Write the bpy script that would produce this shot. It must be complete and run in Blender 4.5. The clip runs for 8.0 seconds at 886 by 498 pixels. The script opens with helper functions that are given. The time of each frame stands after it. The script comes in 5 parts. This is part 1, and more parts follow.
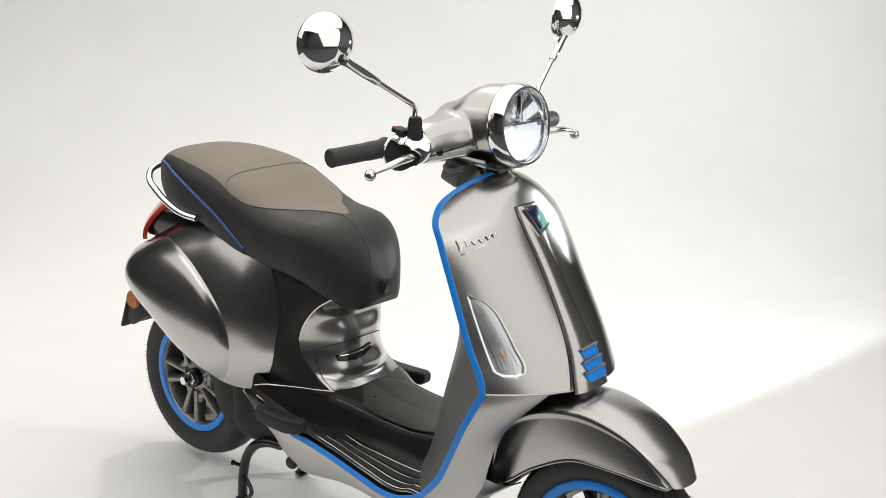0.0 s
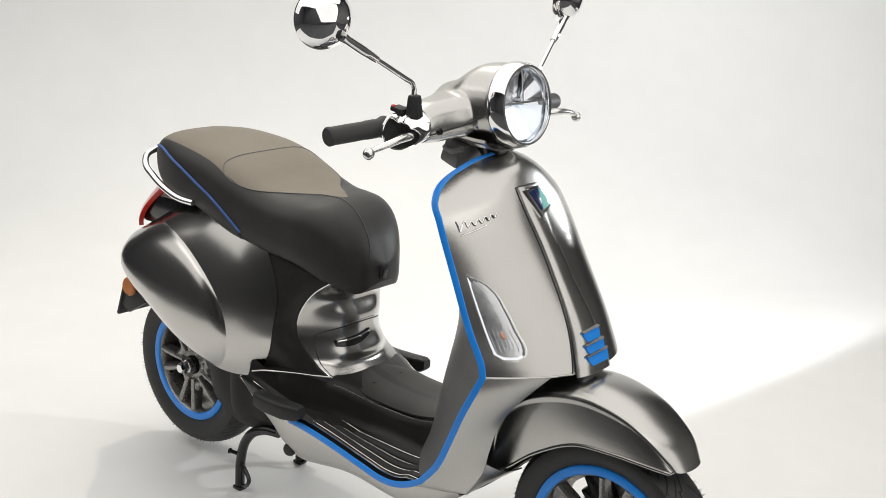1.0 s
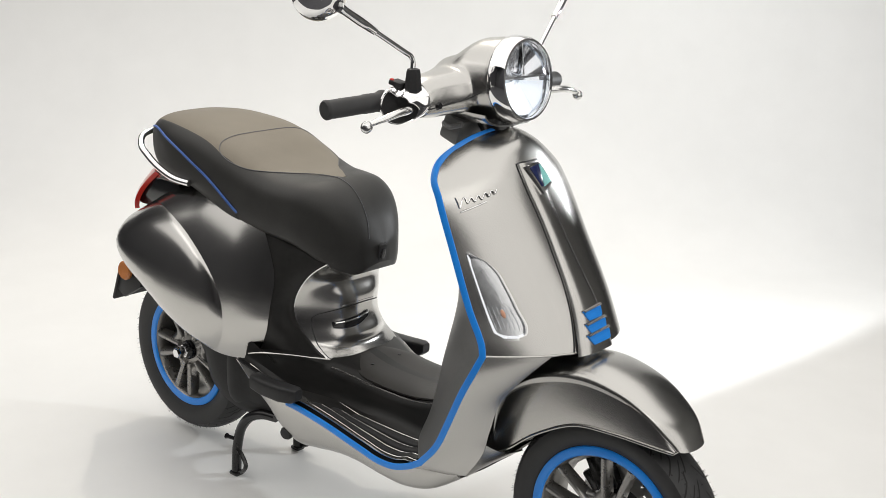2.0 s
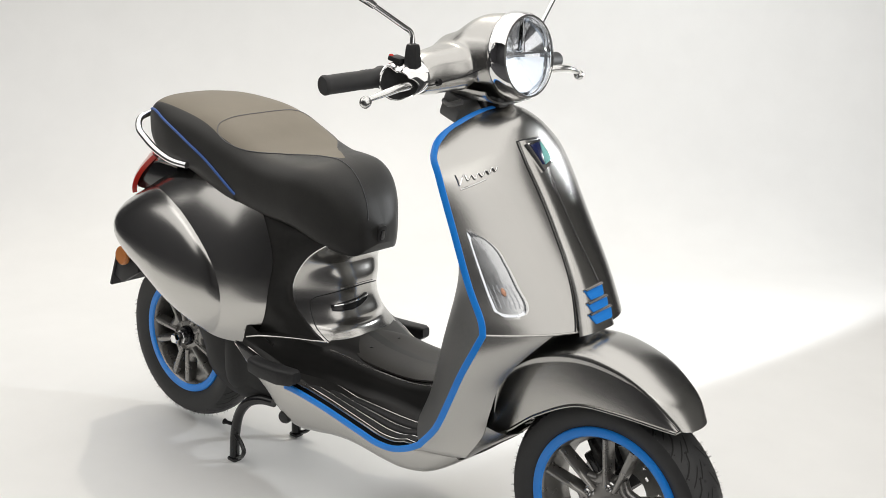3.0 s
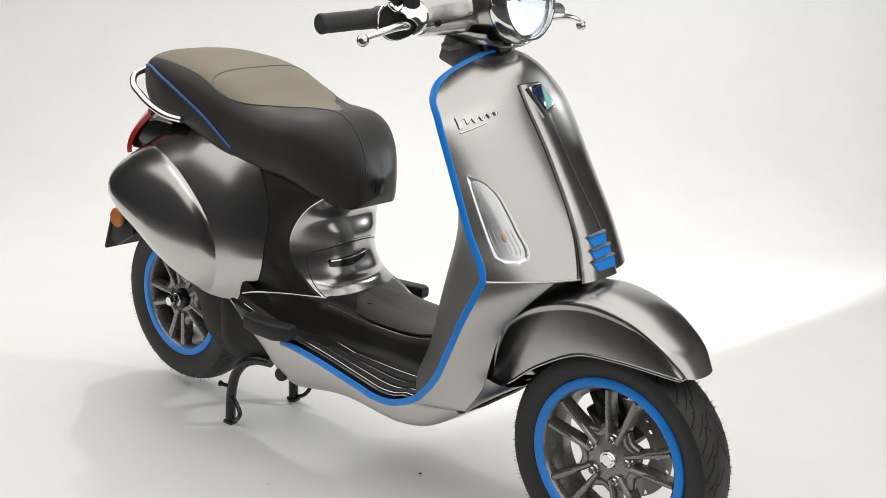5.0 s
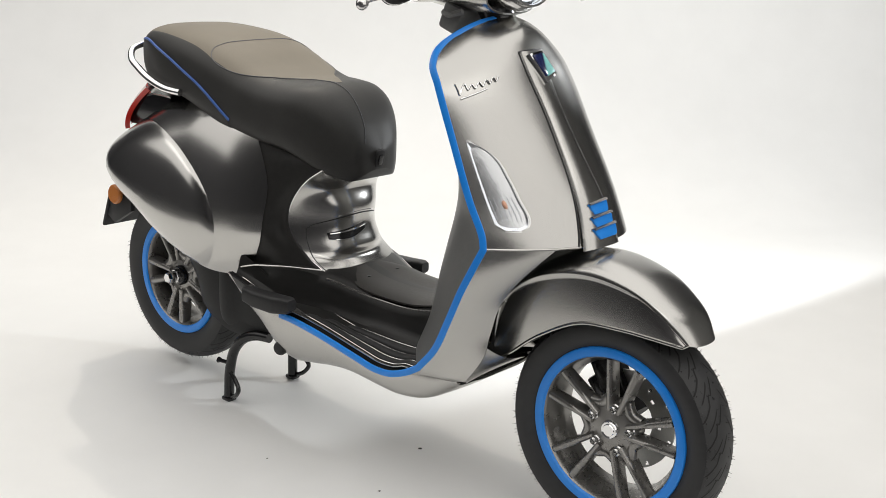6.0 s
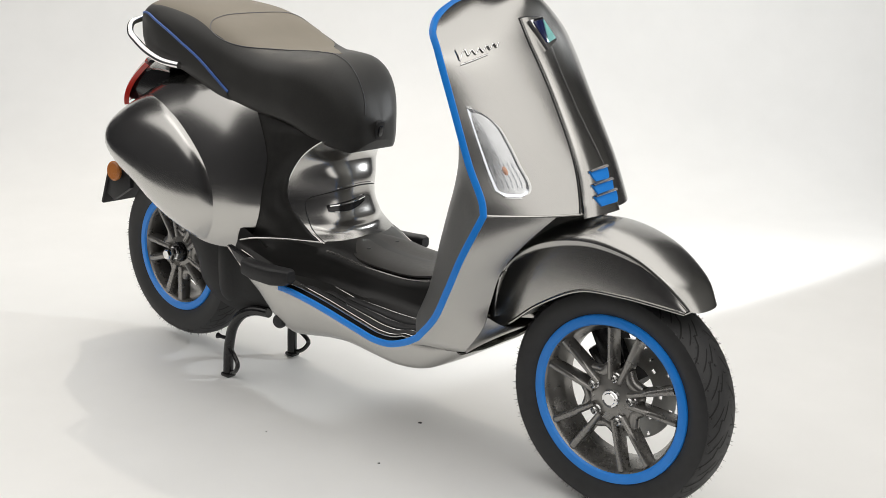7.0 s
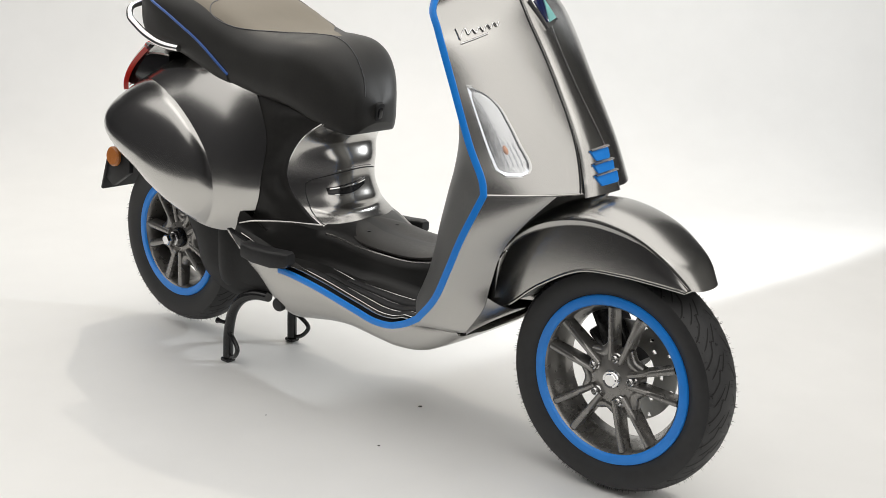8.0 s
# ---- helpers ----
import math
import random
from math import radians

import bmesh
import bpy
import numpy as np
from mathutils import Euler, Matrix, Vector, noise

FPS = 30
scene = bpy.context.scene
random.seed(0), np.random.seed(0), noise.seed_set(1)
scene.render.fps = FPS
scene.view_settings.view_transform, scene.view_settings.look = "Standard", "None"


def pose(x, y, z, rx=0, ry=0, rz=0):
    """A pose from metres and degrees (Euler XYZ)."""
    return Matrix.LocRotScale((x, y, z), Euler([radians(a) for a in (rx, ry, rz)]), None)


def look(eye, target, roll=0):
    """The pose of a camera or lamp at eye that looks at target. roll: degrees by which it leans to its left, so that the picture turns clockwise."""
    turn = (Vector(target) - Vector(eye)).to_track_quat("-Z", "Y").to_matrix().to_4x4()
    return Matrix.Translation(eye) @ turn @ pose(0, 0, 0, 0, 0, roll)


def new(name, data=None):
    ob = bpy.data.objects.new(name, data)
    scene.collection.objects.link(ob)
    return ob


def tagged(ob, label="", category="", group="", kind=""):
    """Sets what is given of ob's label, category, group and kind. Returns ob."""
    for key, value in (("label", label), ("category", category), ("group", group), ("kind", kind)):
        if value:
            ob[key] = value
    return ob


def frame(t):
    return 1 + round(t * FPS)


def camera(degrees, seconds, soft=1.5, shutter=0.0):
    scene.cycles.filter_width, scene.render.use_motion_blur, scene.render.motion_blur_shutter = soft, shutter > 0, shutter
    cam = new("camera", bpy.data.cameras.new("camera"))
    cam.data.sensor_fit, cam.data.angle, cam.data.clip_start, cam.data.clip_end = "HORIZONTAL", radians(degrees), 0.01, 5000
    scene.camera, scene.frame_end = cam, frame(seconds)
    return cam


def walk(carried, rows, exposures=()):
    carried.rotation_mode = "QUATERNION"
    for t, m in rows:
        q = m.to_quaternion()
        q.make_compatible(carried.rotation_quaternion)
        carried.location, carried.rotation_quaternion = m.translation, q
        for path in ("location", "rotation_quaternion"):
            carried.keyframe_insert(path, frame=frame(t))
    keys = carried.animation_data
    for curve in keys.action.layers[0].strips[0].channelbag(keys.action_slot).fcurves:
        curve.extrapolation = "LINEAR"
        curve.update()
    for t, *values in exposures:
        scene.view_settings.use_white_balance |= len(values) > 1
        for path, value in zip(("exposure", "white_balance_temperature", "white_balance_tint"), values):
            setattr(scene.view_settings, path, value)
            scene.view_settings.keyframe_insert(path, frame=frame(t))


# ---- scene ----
# ---------------------------------------------------------------- camera
cam = camera(40.98, 8.0, soft=0.7)
ROWS = [  # seconds, eye x y z, yaw, pitch, roll
    (0.0, 2.5012, -1.9265, 1.4847, 40.225, -15.609, 1.80),
    (0.5, 2.4940, -1.9169, 1.4615, 40.208, -15.561, 1.80),
    (1.0, 2.4862, -1.9060, 1.4362, 40.224, -15.553, 1.81),
    (1.5, 2.4777, -1.8936, 1.4088, 40.224, -15.556, 1.82),
    (3.0, 2.4667, -1.8734, 1.3274, 40.265, -15.365, 1.84),
    (3.5, 2.4632, -1.8677, 1.3023, 40.267, -15.349, 1.85),
    (4.0, 2.4621, -1.8624, 1.2713, 40.304, -15.299, 1.86),
    (4.5, 2.4603, -1.8571, 1.2406, 40.327, -15.247, 1.87),
    (6.0, 2.4582, -1.8480, 1.1460, 40.352, -15.230, 1.88),
    (6.5, 2.4612, -1.8475, 1.1117, 40.388, -15.189, 1.89),
    (7.0, 2.4639, -1.8471, 1.0801, 40.425, -15.150, 1.89),
    (7.5, 2.4630, -1.8469, 1.0618, 40.403, -15.253, 1.88),
    (8.0, 2.4670, -1.8484, 1.0431, 40.441, -15.175, 1.88),
]


def eye_pose(x, y, z, yaw, pitch, roll):
    a, b = radians(yaw), radians(pitch)
    way = Vector((-math.sin(a) * math.cos(b), math.cos(a) * math.cos(b), math.sin(b)))
    return look((x, y, z), Vector((x, y, z)) + way, roll)


walk(cam, [(t, eye_pose(*row)) for t, *row in ROWS])

# ---------------------------------------------------------------- world and lights
# A dark studio; the light comes from its strobes and softboxes alone.
world = bpy.data.worlds.new("studio_dark")
scene.world = world
world.use_nodes = True
world.node_tree.nodes["Background"].inputs[0].default_value = (0.03, 0.03, 0.032, 1)
world.node_tree.nodes["Background"].inputs[1].default_value = 1.0
scene.view_settings.exposure = 0.0


def area_lamp(name, eye, target, sx, sy, watts, colour, spread=180):
    data = bpy.data.lights.new(name, "AREA")
    data.shape, data.size, data.size_y = "RECTANGLE", sx, sy
    data.energy, data.color, data.spread = watts, colour, radians(spread)
    ob = new(name, data)
    ob.matrix_world = look(eye, target)
    return ob


def spot_lamp(name, eye, target, watts, colour, degrees, blend, radius):
    data = bpy.data.lights.new(name, "SPOT")
    data.energy, data.color, data.spot_size, data.spot_blend = watts, colour, radians(degrees), blend
    data.shadow_soft_size = radius
    ob = new(name, data)
    ob.matrix_world = look(eye, target)
    return ob


# Axes of the set: a runs to the picture's right, b away from the camera.
SET_A, SET_B = Vector((0.764, 0.645, 0)), Vector((-0.645, 0.764, 0))
MIDDLE = Vector((0.6, 0.0, 0.0))


def set_place(a, b, z):
    return MIDDLE + SET_A * a + SET_B * b + Vector((0, 0, z))


WARM, COOL = (1.0, 0.975, 0.935), (0.95, 0.98, 1.0)
# warm key high behind the set, cool strobe low beside it and turned to the backdrop, three softboxes
spot_lamp("key_strobe", (-1.12, 1.30, 3.70), (0.5, -0.2, 0.2), 98, (1.0, 0.92, 0.79), 100, 0.6, 0.05)
area_lamp("top_softbox", (0.1, -0.4, 3.4), (0.1, -0.4, 0.0), 7.2, 6.0, 190, WARM)
area_lamp("front_softbox", (4.2, -0.8, 2.05), (1.1, 0.0, 1.0), 5.6, 3.4, 72, WARM)
spot_lamp("background_strobe", (1.50, 1.44, 1.13), (0.62, 1.56, 1.53), 56, COOL, 179, 0.08, 0.03)
area_lamp("left_softbox", (-2.2, -2.1, 2.5), (0.2, -0.1, 0.6), 3.0, 1.6, 15, WARM)
# ---------------------------------------------------------------- materials
def material(name):
    m = bpy.data.materials.new(name)
    m.use_nodes = True
    return m, m.node_tree.nodes, m.node_tree.links, m.node_tree.nodes["Principled BSDF"]


def noise_node(n, l, scale, detail=4.0, stretch=(1, 1, 1), rough=0.55):
    co, mp, nz = n.new("ShaderNodeTexCoord"), n.new("ShaderNodeMapping"), n.new("ShaderNodeTexNoise")
    mp.inputs["Scale"].default_value = stretch
    nz.inputs["Scale"].default_value, nz.inputs["Detail"].default_value = scale, detail
    nz.inputs["Roughness"].default_value = rough
    l.new(co.outputs["Object"], mp.inputs["Vector"])
    l.new(mp.outputs["Vector"], nz.inputs["Vector"])
    return nz


def ramp_node(n, l, src, lo, hi, a=0.3, b=0.7):
    r = n.new("ShaderNodeMapRange")
    r.inputs["From Min"].default_value, r.inputs["From Max"].default_value = a, b
    r.inputs["To Min"].default_value, r.inputs["To Max"].default_value = lo, hi
    l.new(src, r.inputs["Value"])
    return r.outputs["Result"]


def tint_node(n, l, src, c0, c1, a=0.3, b=0.7):
    r = n.new("ShaderNodeValToRGB")
    r.color_ramp.elements[0].position, r.color_ramp.elements[1].position = a, b
    r.color_ramp.elements[0].color, r.color_ramp.elements[1].color = (*c0, 1), (*c1, 1)
    l.new(src, r.inputs["Fac"])
    return r.outputs["Color"]


def bump_node(n, l, src, strength, distance, b):
    k = n.new("ShaderNodeBump")
    k.inputs["Strength"].default_value, k.inputs["Distance"].default_value = strength, distance
    l.new(src, k.inputs["Height"])
    l.new(k.outputs["Normal"], b.inputs["Normal"])


def surface(name, c0, c1, metal, r0, r1, scale, stretch=(1, 1, 1), bump=0.0, depth=0.0005, fine=0, coat=0.0, ior=1.5, sheen=0.0):
    """Two tones, two roughnesses and a fine relief, all from noise at two sizes."""
    m, n, l, b = material(name)
    nz = noise_node(n, l, scale, 5.0, stretch)
    wide = noise_node(n, l, max(scale * 0.06, 2.5), 3.0)
    mix = n.new("ShaderNodeMath")
    mix.operation = "MULTIPLY_ADD"
    l.new(nz.outputs["Fac"], mix.inputs[0])
    mix.inputs[1].default_value = 0.5
    half = n.new("ShaderNodeMath")
    half.operation = "MULTIPLY"
    half.inputs[1].default_value = 0.5
    l.new(wide.outputs["Fac"], half.inputs[0])
    l.new(half.outputs[0], mix.inputs[2])
    l.new(tint_node(n, l, mix.outputs[0], c0, c1, 0.35, 0.65), b.inputs["Base Color"])
    l.new(ramp_node(n, l, mix.outputs[0], r0, r1, 0.35, 0.65), b.inputs["Roughness"])
    b.inputs["Metallic"].default_value = metal
    b.inputs["IOR"].default_value = ior
    b.inputs["Coat Weight"].default_value = coat
    b.inputs["Coat Roughness"].default_value = 0.04
    b.inputs["Sheen Weight"].default_value = sheen
    b.inputs["Sheen Roughness"].default_value = 0.4
    b.inputs["Sheen Tint"].default_value = (1.0, 0.86, 0.68, 1)
    if bump:
        src = nz if not fine else noise_node(n, l, fine, 3.0)
        bump_node(n, l, src.outputs["Fac"], bump, depth, b)
    return m


BRUSHED = surface("brushed_steel_paint", (0.478, 0.470, 0.452), (0.492, 0.484, 0.466), 1.0, 0.245, 0.26, 40, (0.10, 1, 1))
SATIN_POLISH = surface("polished_steel_paint", (0.50, 0.492, 0.475), (0.515, 0.507, 0.49), 1.0, 0.19, 0.205, 40, (0.10, 1, 1))
CHROME = surface("chrome", (0.80, 0.80, 0.80), (0.86, 0.86, 0.86), 1.0, 0.03, 0.06, 60)
POLISHED = surface("cast_aluminium_lever", (0.62, 0.62, 0.61), (0.70, 0.70, 0.69), 1.0, 0.18, 0.26, 90, bump=0.05)
# Seat top painted lighter and sides darker for light from above; skirt is black.
LIT_VINYL = surface("lit_top_seat_vinyl", (0.190, 0.165, 0.128), (0.215, 0.188, 0.148), 0.0, 0.55, 0.63, 320, bump=0.12, depth=0.0004, fine=900, ior=1.42)
SIDE_VINYL = surface("skirt_and_shaded_side_vinyl", (0.030, 0.029, 0.028), (0.040, 0.039, 0.037), 0.0, 0.45, 0.55, 320, bump=0.15, depth=0.0005, fine=900, ior=1.4)
BLUE = surface("satin_blue_paint", (0.016, 0.27, 0.90), (0.024, 0.30, 0.95), 0.0, 0.30, 0.38, 40)
PIPING = surface("blue_piping", (0.03, 0.10, 0.38), (0.05, 0.14, 0.46), 0.0, 0.35, 0.45, 200)
RUBBER = surface("tyre_rubber", (0.026, 0.026, 0.027), (0.042, 0.042, 0.043), 0.0, 0.50, 0.68, 60, bump=0.2, depth=0.0006, fine=260)
# Darker than the tyre: the shade inside the grooves, put into a colour.
GROOVE_SHADE = surface("groove_shade_rubber", (0.006, 0.006, 0.006), (0.010, 0.010, 0.010), 0.0, 0.7, 0.8, 60)
BLACK = surface("black_plastic", (0.024, 0.024, 0.025), (0.036, 0.036, 0.037), 0.0, 0.38, 0.5, 120, bump=0.12, depth=0.0004, fine=500, ior=1.3)
GLOSS_BLACK = surface("black_enamel", (0.010, 0.010, 0.011), (0.016, 0.016, 0.017), 0.0, 0.16, 0.24, 40)
# Floor metal given a near-black colour in place of the dark surroundings it mirrors.
FLOOR_REFLECTION = surface("floor_dark_reflection", (0.014, 0.014, 0.0135), (0.021, 0.020, 0.0195), 0.0, 0.30, 0.38, 70, (0.12, 1, 1), ior=1.3)
MAT_PANEL = surface("dark_floor_mat", (0.030, 0.028, 0.026), (0.046, 0.043, 0.040), 0.0, 0.34, 0.46, 140, bump=0.1, fine=420, ior=1.3)
GREY_PLASTIC = surface("grey_inner_plastic", (0.16, 0.16, 0.16), (0.20, 0.20, 0.195), 0.35, 0.36, 0.44, 130, bump=0.05)
RIM_GREY = surface("dark_grey_cast_wheel", (0.270, 0.262, 0.250), (0.290, 0.282, 0.270), 0.8, 0.26, 0.30, 60)
SEAM_GREY = surface("grey_stitching", (0.10, 0.10, 0.11), (0.14, 0.14, 0.15), 0.0, 0.5, 0.6, 300)
MOTOR = surface("dark_motor_casting", (0.020, 0.020, 0.021), (0.034, 0.034, 0.034), 0.2, 0.5, 0.62, 160, bump=0.2, fine=500, ior=1.3)
STEEL = surface("ground_steel", (0.50, 0.50, 0.49), (0.60, 0.60, 0.58), 1.0, 0.22, 0.34, 200, bump=0.06)
DISC = surface("brake_disc_steel", (0.52, 0.52, 0.50), (0.60, 0.60, 0.58), 0.85, 0.42, 0.55, 260, bump=0.06)
NAVY = surface("navy_enamel", (0.012, 0.018, 0.075), (0.016, 0.024, 0.095), 0.0, 0.15, 0.2, 30, coat=0.5)
TEAL = surface("pale_turquoise_enamel", (0.27, 0.62, 0.60), (0.31, 0.68, 0.66), 0.0, 0.15, 0.2, 30, coat=0.5)
RED_LENS = surface("red_lamp_lens", (0.68, 0.030, 0.020), (0.76, 0.040, 0.028), 0.0, 0.10, 0.16, 40, coat=0.5)
AMBER_LENS = surface("amber_reflector", (0.50, 0.17, 0.04), (0.60, 0.22, 0.06), 0.0, 0.2, 0.3, 400, bump=0.2, fine=600)
SWEEP = surface("white_painted_sweep", (0.84, 0.84, 0.83), (0.87, 0.87, 0.86), 0.0, 0.42, 0.52, 7, bump=0.02, depth=0.001)
# Pillar side: the dark studio it reflects is painted as its base colour.
PILLAR_REFLECTION = surface("pillar_dark_reflection", (0.022, 0.0215, 0.021), (0.030, 0.029, 0.028), 0.0, 0.30, 0.36, 60, ior=1.3)
GREY_WALL = surface("grey_studio_wall", (0.20, 0.20, 0.20), (0.26, 0.26, 0.255), 0.0, 0.7, 0.8, 3, bump=0.05)
DARK_WALL = surface("dark_studio_wall", (0.060, 0.060, 0.066), (0.085, 0.085, 0.092), 0.0, 0.8, 0.9, 3, bump=0.05)


def glass(name, colour, rough, ior=1.45):
    m, n, l, b = material(name)
    b.inputs["Base Color"].default_value = (*colour, 1)
    b.inputs["Transmission Weight"].default_value = 1.0
    b.inputs["Roughness"].default_value, b.inputs["IOR"].default_value = rough, ior
    return m


CLEAR = glass("clear_lens", (0.97, 0.98, 1.0), 0.02)
MIRROR_GLASS = surface("mirror_glass", (0.85, 0.86, 0.87), (0.88, 0.89, 0.90), 1.0, 0.01, 0.02, 20)
REFLECTOR = surface("lamp_reflector", (0.80, 0.81, 0.83), (0.86, 0.87, 0.88), 1.0, 0.08, 0.14, 90)


def glow(name, colour, strength):
    m, n, l, b = material(name)
    b.inputs["Base Color"].default_value = (0.8, 0.8, 0.8, 1)
    b.inputs["Emission Color"].default_value = (*colour, 1)
    b.inputs["Emission Strength"].default_value = strength
    return m


LED = glow("headlamp_led", (0.80, 0.90, 1.0), 0.55)
AMBER_BULB = surface("amber_bulb", (0.66, 0.34, 0.22), (0.76, 0.42, 0.28), 0.0, 0.2, 0.3, 60)
# ---------------------------------------------------------------- shape helpers
def spline(table, ts):
    """A smooth curve through rows (t, values...), read at ts."""
    tab = np.array(table, float)
    t, v = tab[:, 0], tab[:, 1:]
    slope = np.gradient(v, t, axis=0) if len(t) > 2 else np.repeat((v[1:] - v[:1]) / (t[1] - t[0]), 2, axis=0)
    ts = np.clip(np.atleast_1d(np.array(ts, float)), t[0], t[-1])
    k = np.clip(np.searchsorted(t, ts, side="right") - 1, 0, len(t) - 2)
    h = (t[k + 1] - t[k])[:, None]
    s = ((ts - t[k])[:, None]) / h
    return ((2 * s**3 - 3 * s**2 + 1) * v[k] + (s**3 - 2 * s**2 + s) * h * slope[k]
            + (-2 * s**3 + 3 * s**2) * v[k + 1] + (s**3 - s**2) * h * slope[k + 1])


def value(table, t):
    return float(spline(table, [t])[0, 0])


def path(points, n):
    """A smooth line of n points through a few places."""
    pts = np.array(points, float)
    d = np.concatenate([[0], np.cumsum(np.linalg.norm(np.diff(pts, axis=0), axis=1))])
    return spline(np.column_stack([d, pts]), np.linspace(0, d[-1], n))


def grid_bm(rows, close_v=False, close_u=False, flip=False):
    """A skin over rows of points; rows of equal length."""
    bm = bmesh.new()
    vs = [[bm.verts.new(p) for p in row] for row in rows]
    nu, nv = len(vs), len(vs[0])
    for i in range(nu if close_u else nu - 1):
        for j in range(nv if close_v else nv - 1):
            q = [vs[i][j], vs[(i + 1) % nu][j], vs[(i + 1) % nu][(j + 1) % nv], vs[i][(j + 1) % nv]]
            try:
                bm.faces.new(q[::-1] if flip else q)
            except ValueError:
                pass
    bmesh.ops.remove_doubles(bm, verts=bm.verts, dist=1e-5)
    return bm


def thicken(bm, depth):
    """Gives a skin a thickness, to the back of its normals."""
    bmesh.ops.recalc_face_normals(bm, faces=bm.faces)
    bmesh.ops.solidify(bm, geom=bm.faces[:], thickness=depth)
    return bm


def tube_bm(points, radius, n=10, caps=True):
    """A round bar along points; radius one number or one for each point."""
    pts = [Vector(p) for p in points]
    rad = radius if hasattr(radius, "__len__") else [radius] * len(pts)
    bm = bmesh.new()
    side, rings = None, []
    for i, p in enumerate(pts):
        way = (pts[min(i + 1, len(pts) - 1)] - pts[max(i - 1, 0)]).normalized()
        if side is None:
            side = way.orthogonal().normalized()
        side = (side - way * side.dot(way)).normalized()
        up = way.cross(side)
        rings.append([bm.verts.new(p + (side * math.cos(a) + up * math.sin(a)) * rad[i])
                      for a in (2 * math.pi * k / n for k in range(n))])
    for a, b in zip(rings, rings[1:]):
        for k in range(n):
            bm.faces.new((a[k], a[(k + 1) % n], b[(k + 1) % n], b[k]))
    if caps:
        bm.faces.new(rings[0][::-1])
        bm.faces.new(rings[-1])
    return bm


def lathe_bm(profile, m, n=48, closed=True):
    """Turns (radius, height) rows round the z axis of the pose m."""
    rows = [[m @ Vector((r * math.cos(a), r * math.sin(a), h)) for a in (2 * math.pi * k / n for k in range(n))]
            for r, h in profile]
    return grid_bm(rows, close_v=True, close_u=closed)


def box_bm(size, m, bevel=0.0, segments=2):
    bm = bmesh.new()
    bmesh.ops.create_cube(bm, size=1.0)
    for v in bm.verts:
        v.co = Vector((v.co.x * size[0], v.co.y * size[1], v.co.z * size[2]))
    if bevel:
        bmesh.ops.bevel(bm, geom=bm.edges[:], offset=bevel, segments=segments, affect="EDGES", profile=0.5)
    bm.transform(m)
    return bm


def plate_bm(outline, depth, m, bevel=0.0):
    """A flat plate of that outline (x, y rows), its face towards +z of the pose m."""
    bm = bmesh.new()
    face = bm.faces.new([bm.verts.new((x, y, 0)) for x, y in outline])
    out = bmesh.ops.extrude_face_region(bm, geom=[face])
    for v in out["geom"]:
        if isinstance(v, bmesh.types.BMVert):
            v.co.z -= depth
    bmesh.ops.recalc_face_normals(bm, faces=bm.faces)
    if bevel:
        rim = [e for e in bm.edges if all(abs(v.co.z) < 1e-6 for v in e.verts)]
        bmesh.ops.bevel(bm, geom=rim, offset=bevel, segments=2, affect="EDGES", profile=0.5)
    bm.transform(m)
    return bm


def joined(*bms):
    out = bmesh.new()
    for b in bms:
        me = bpy.data.meshes.new("tmp")
        b.to_mesh(me)
        b.free()
        out.from_mesh(me)
        bpy.data.meshes.remove(me)
    return out


def mirrored(bm, middle=0.0):
    """The same shape on the other side of the scooter's middle plane."""
    b = bm.copy()
    for v in b.verts:
        v.co.y = 2 * middle - v.co.y
    bmesh.ops.reverse_faces(b, faces=b.faces)
    return b


def part(name, bm, mat, parent=None, label="", smooth=38):
    if smooth:
        bmesh.ops.recalc_face_normals(bm, faces=bm.faces)
    me = bpy.data.meshes.new(name)
    bm.to_mesh(me)
    bm.free()
    me.materials.append(mat)
    if smooth:
        for p in me.polygons:
            p.use_smooth = True
        me.set_sharp_from_angle(angle=radians(smooth))
    ob = new(name, me)
    ob.parent = parent
    if label:
        tagged(ob, label)
    return ob


def frame_of(p, z, x):
    """A pose at p whose z axis is z and whose x axis is near x."""
    z = Vector(z).normalized()
    x = Vector(x)
    x = (x - z * x.dot(z)).normalized()
    y = z.cross(x)
    return Matrix(((x.x, y.x, z.x, p[0]), (x.y, y.y, z.y, p[1]), (x.z, y.z, z.z, p[2]), (0, 0, 0, 1)))
# ---------------------------------------------------------------- studio
def build_sweep():
    """White floor that curves up into the back wall."""
    line = [(-0.95, 0.0), (-0.5, 0.0), (0.0, 0.0), (0.9, 0.0), (1.9, 0.0)]
    line += [(1.9 + 1.1 * math.sin(a), 1.1 - 1.1 * math.cos(a)) for a in np.linspace(0.08, math.pi / 2, 20)]
    line += [(3.0, 2.4), (3.0, 3.9)]
    rows = [[set_place(a, b, z) for b, z in line] for a in np.linspace(-2.3, 2.5, 25)]
    bm = grid_bm(rows)
    bmesh.ops.recalc_face_normals(bm, faces=bm.faces)
    if sum(f.normal.z for f in bm.faces) < 0:
        bmesh.ops.reverse_faces(bm, faces=bm.faces)
    back = [f.normal.copy() for f in bm.faces]
    bmesh.ops.solidify(bm, geom=bm.faces[:], thickness=0.02)
    low = max(v.co.z for v in bm.verts if (v.co - MIDDLE).xy.length < 1.2)
    for v in bm.verts:
        v.co.z -= low
    return tagged(part("floor", bm, SWEEP), "white seamless studio floor curving up into a backdrop", "floor", kind="structure")


floor_sheet = build_sweep()


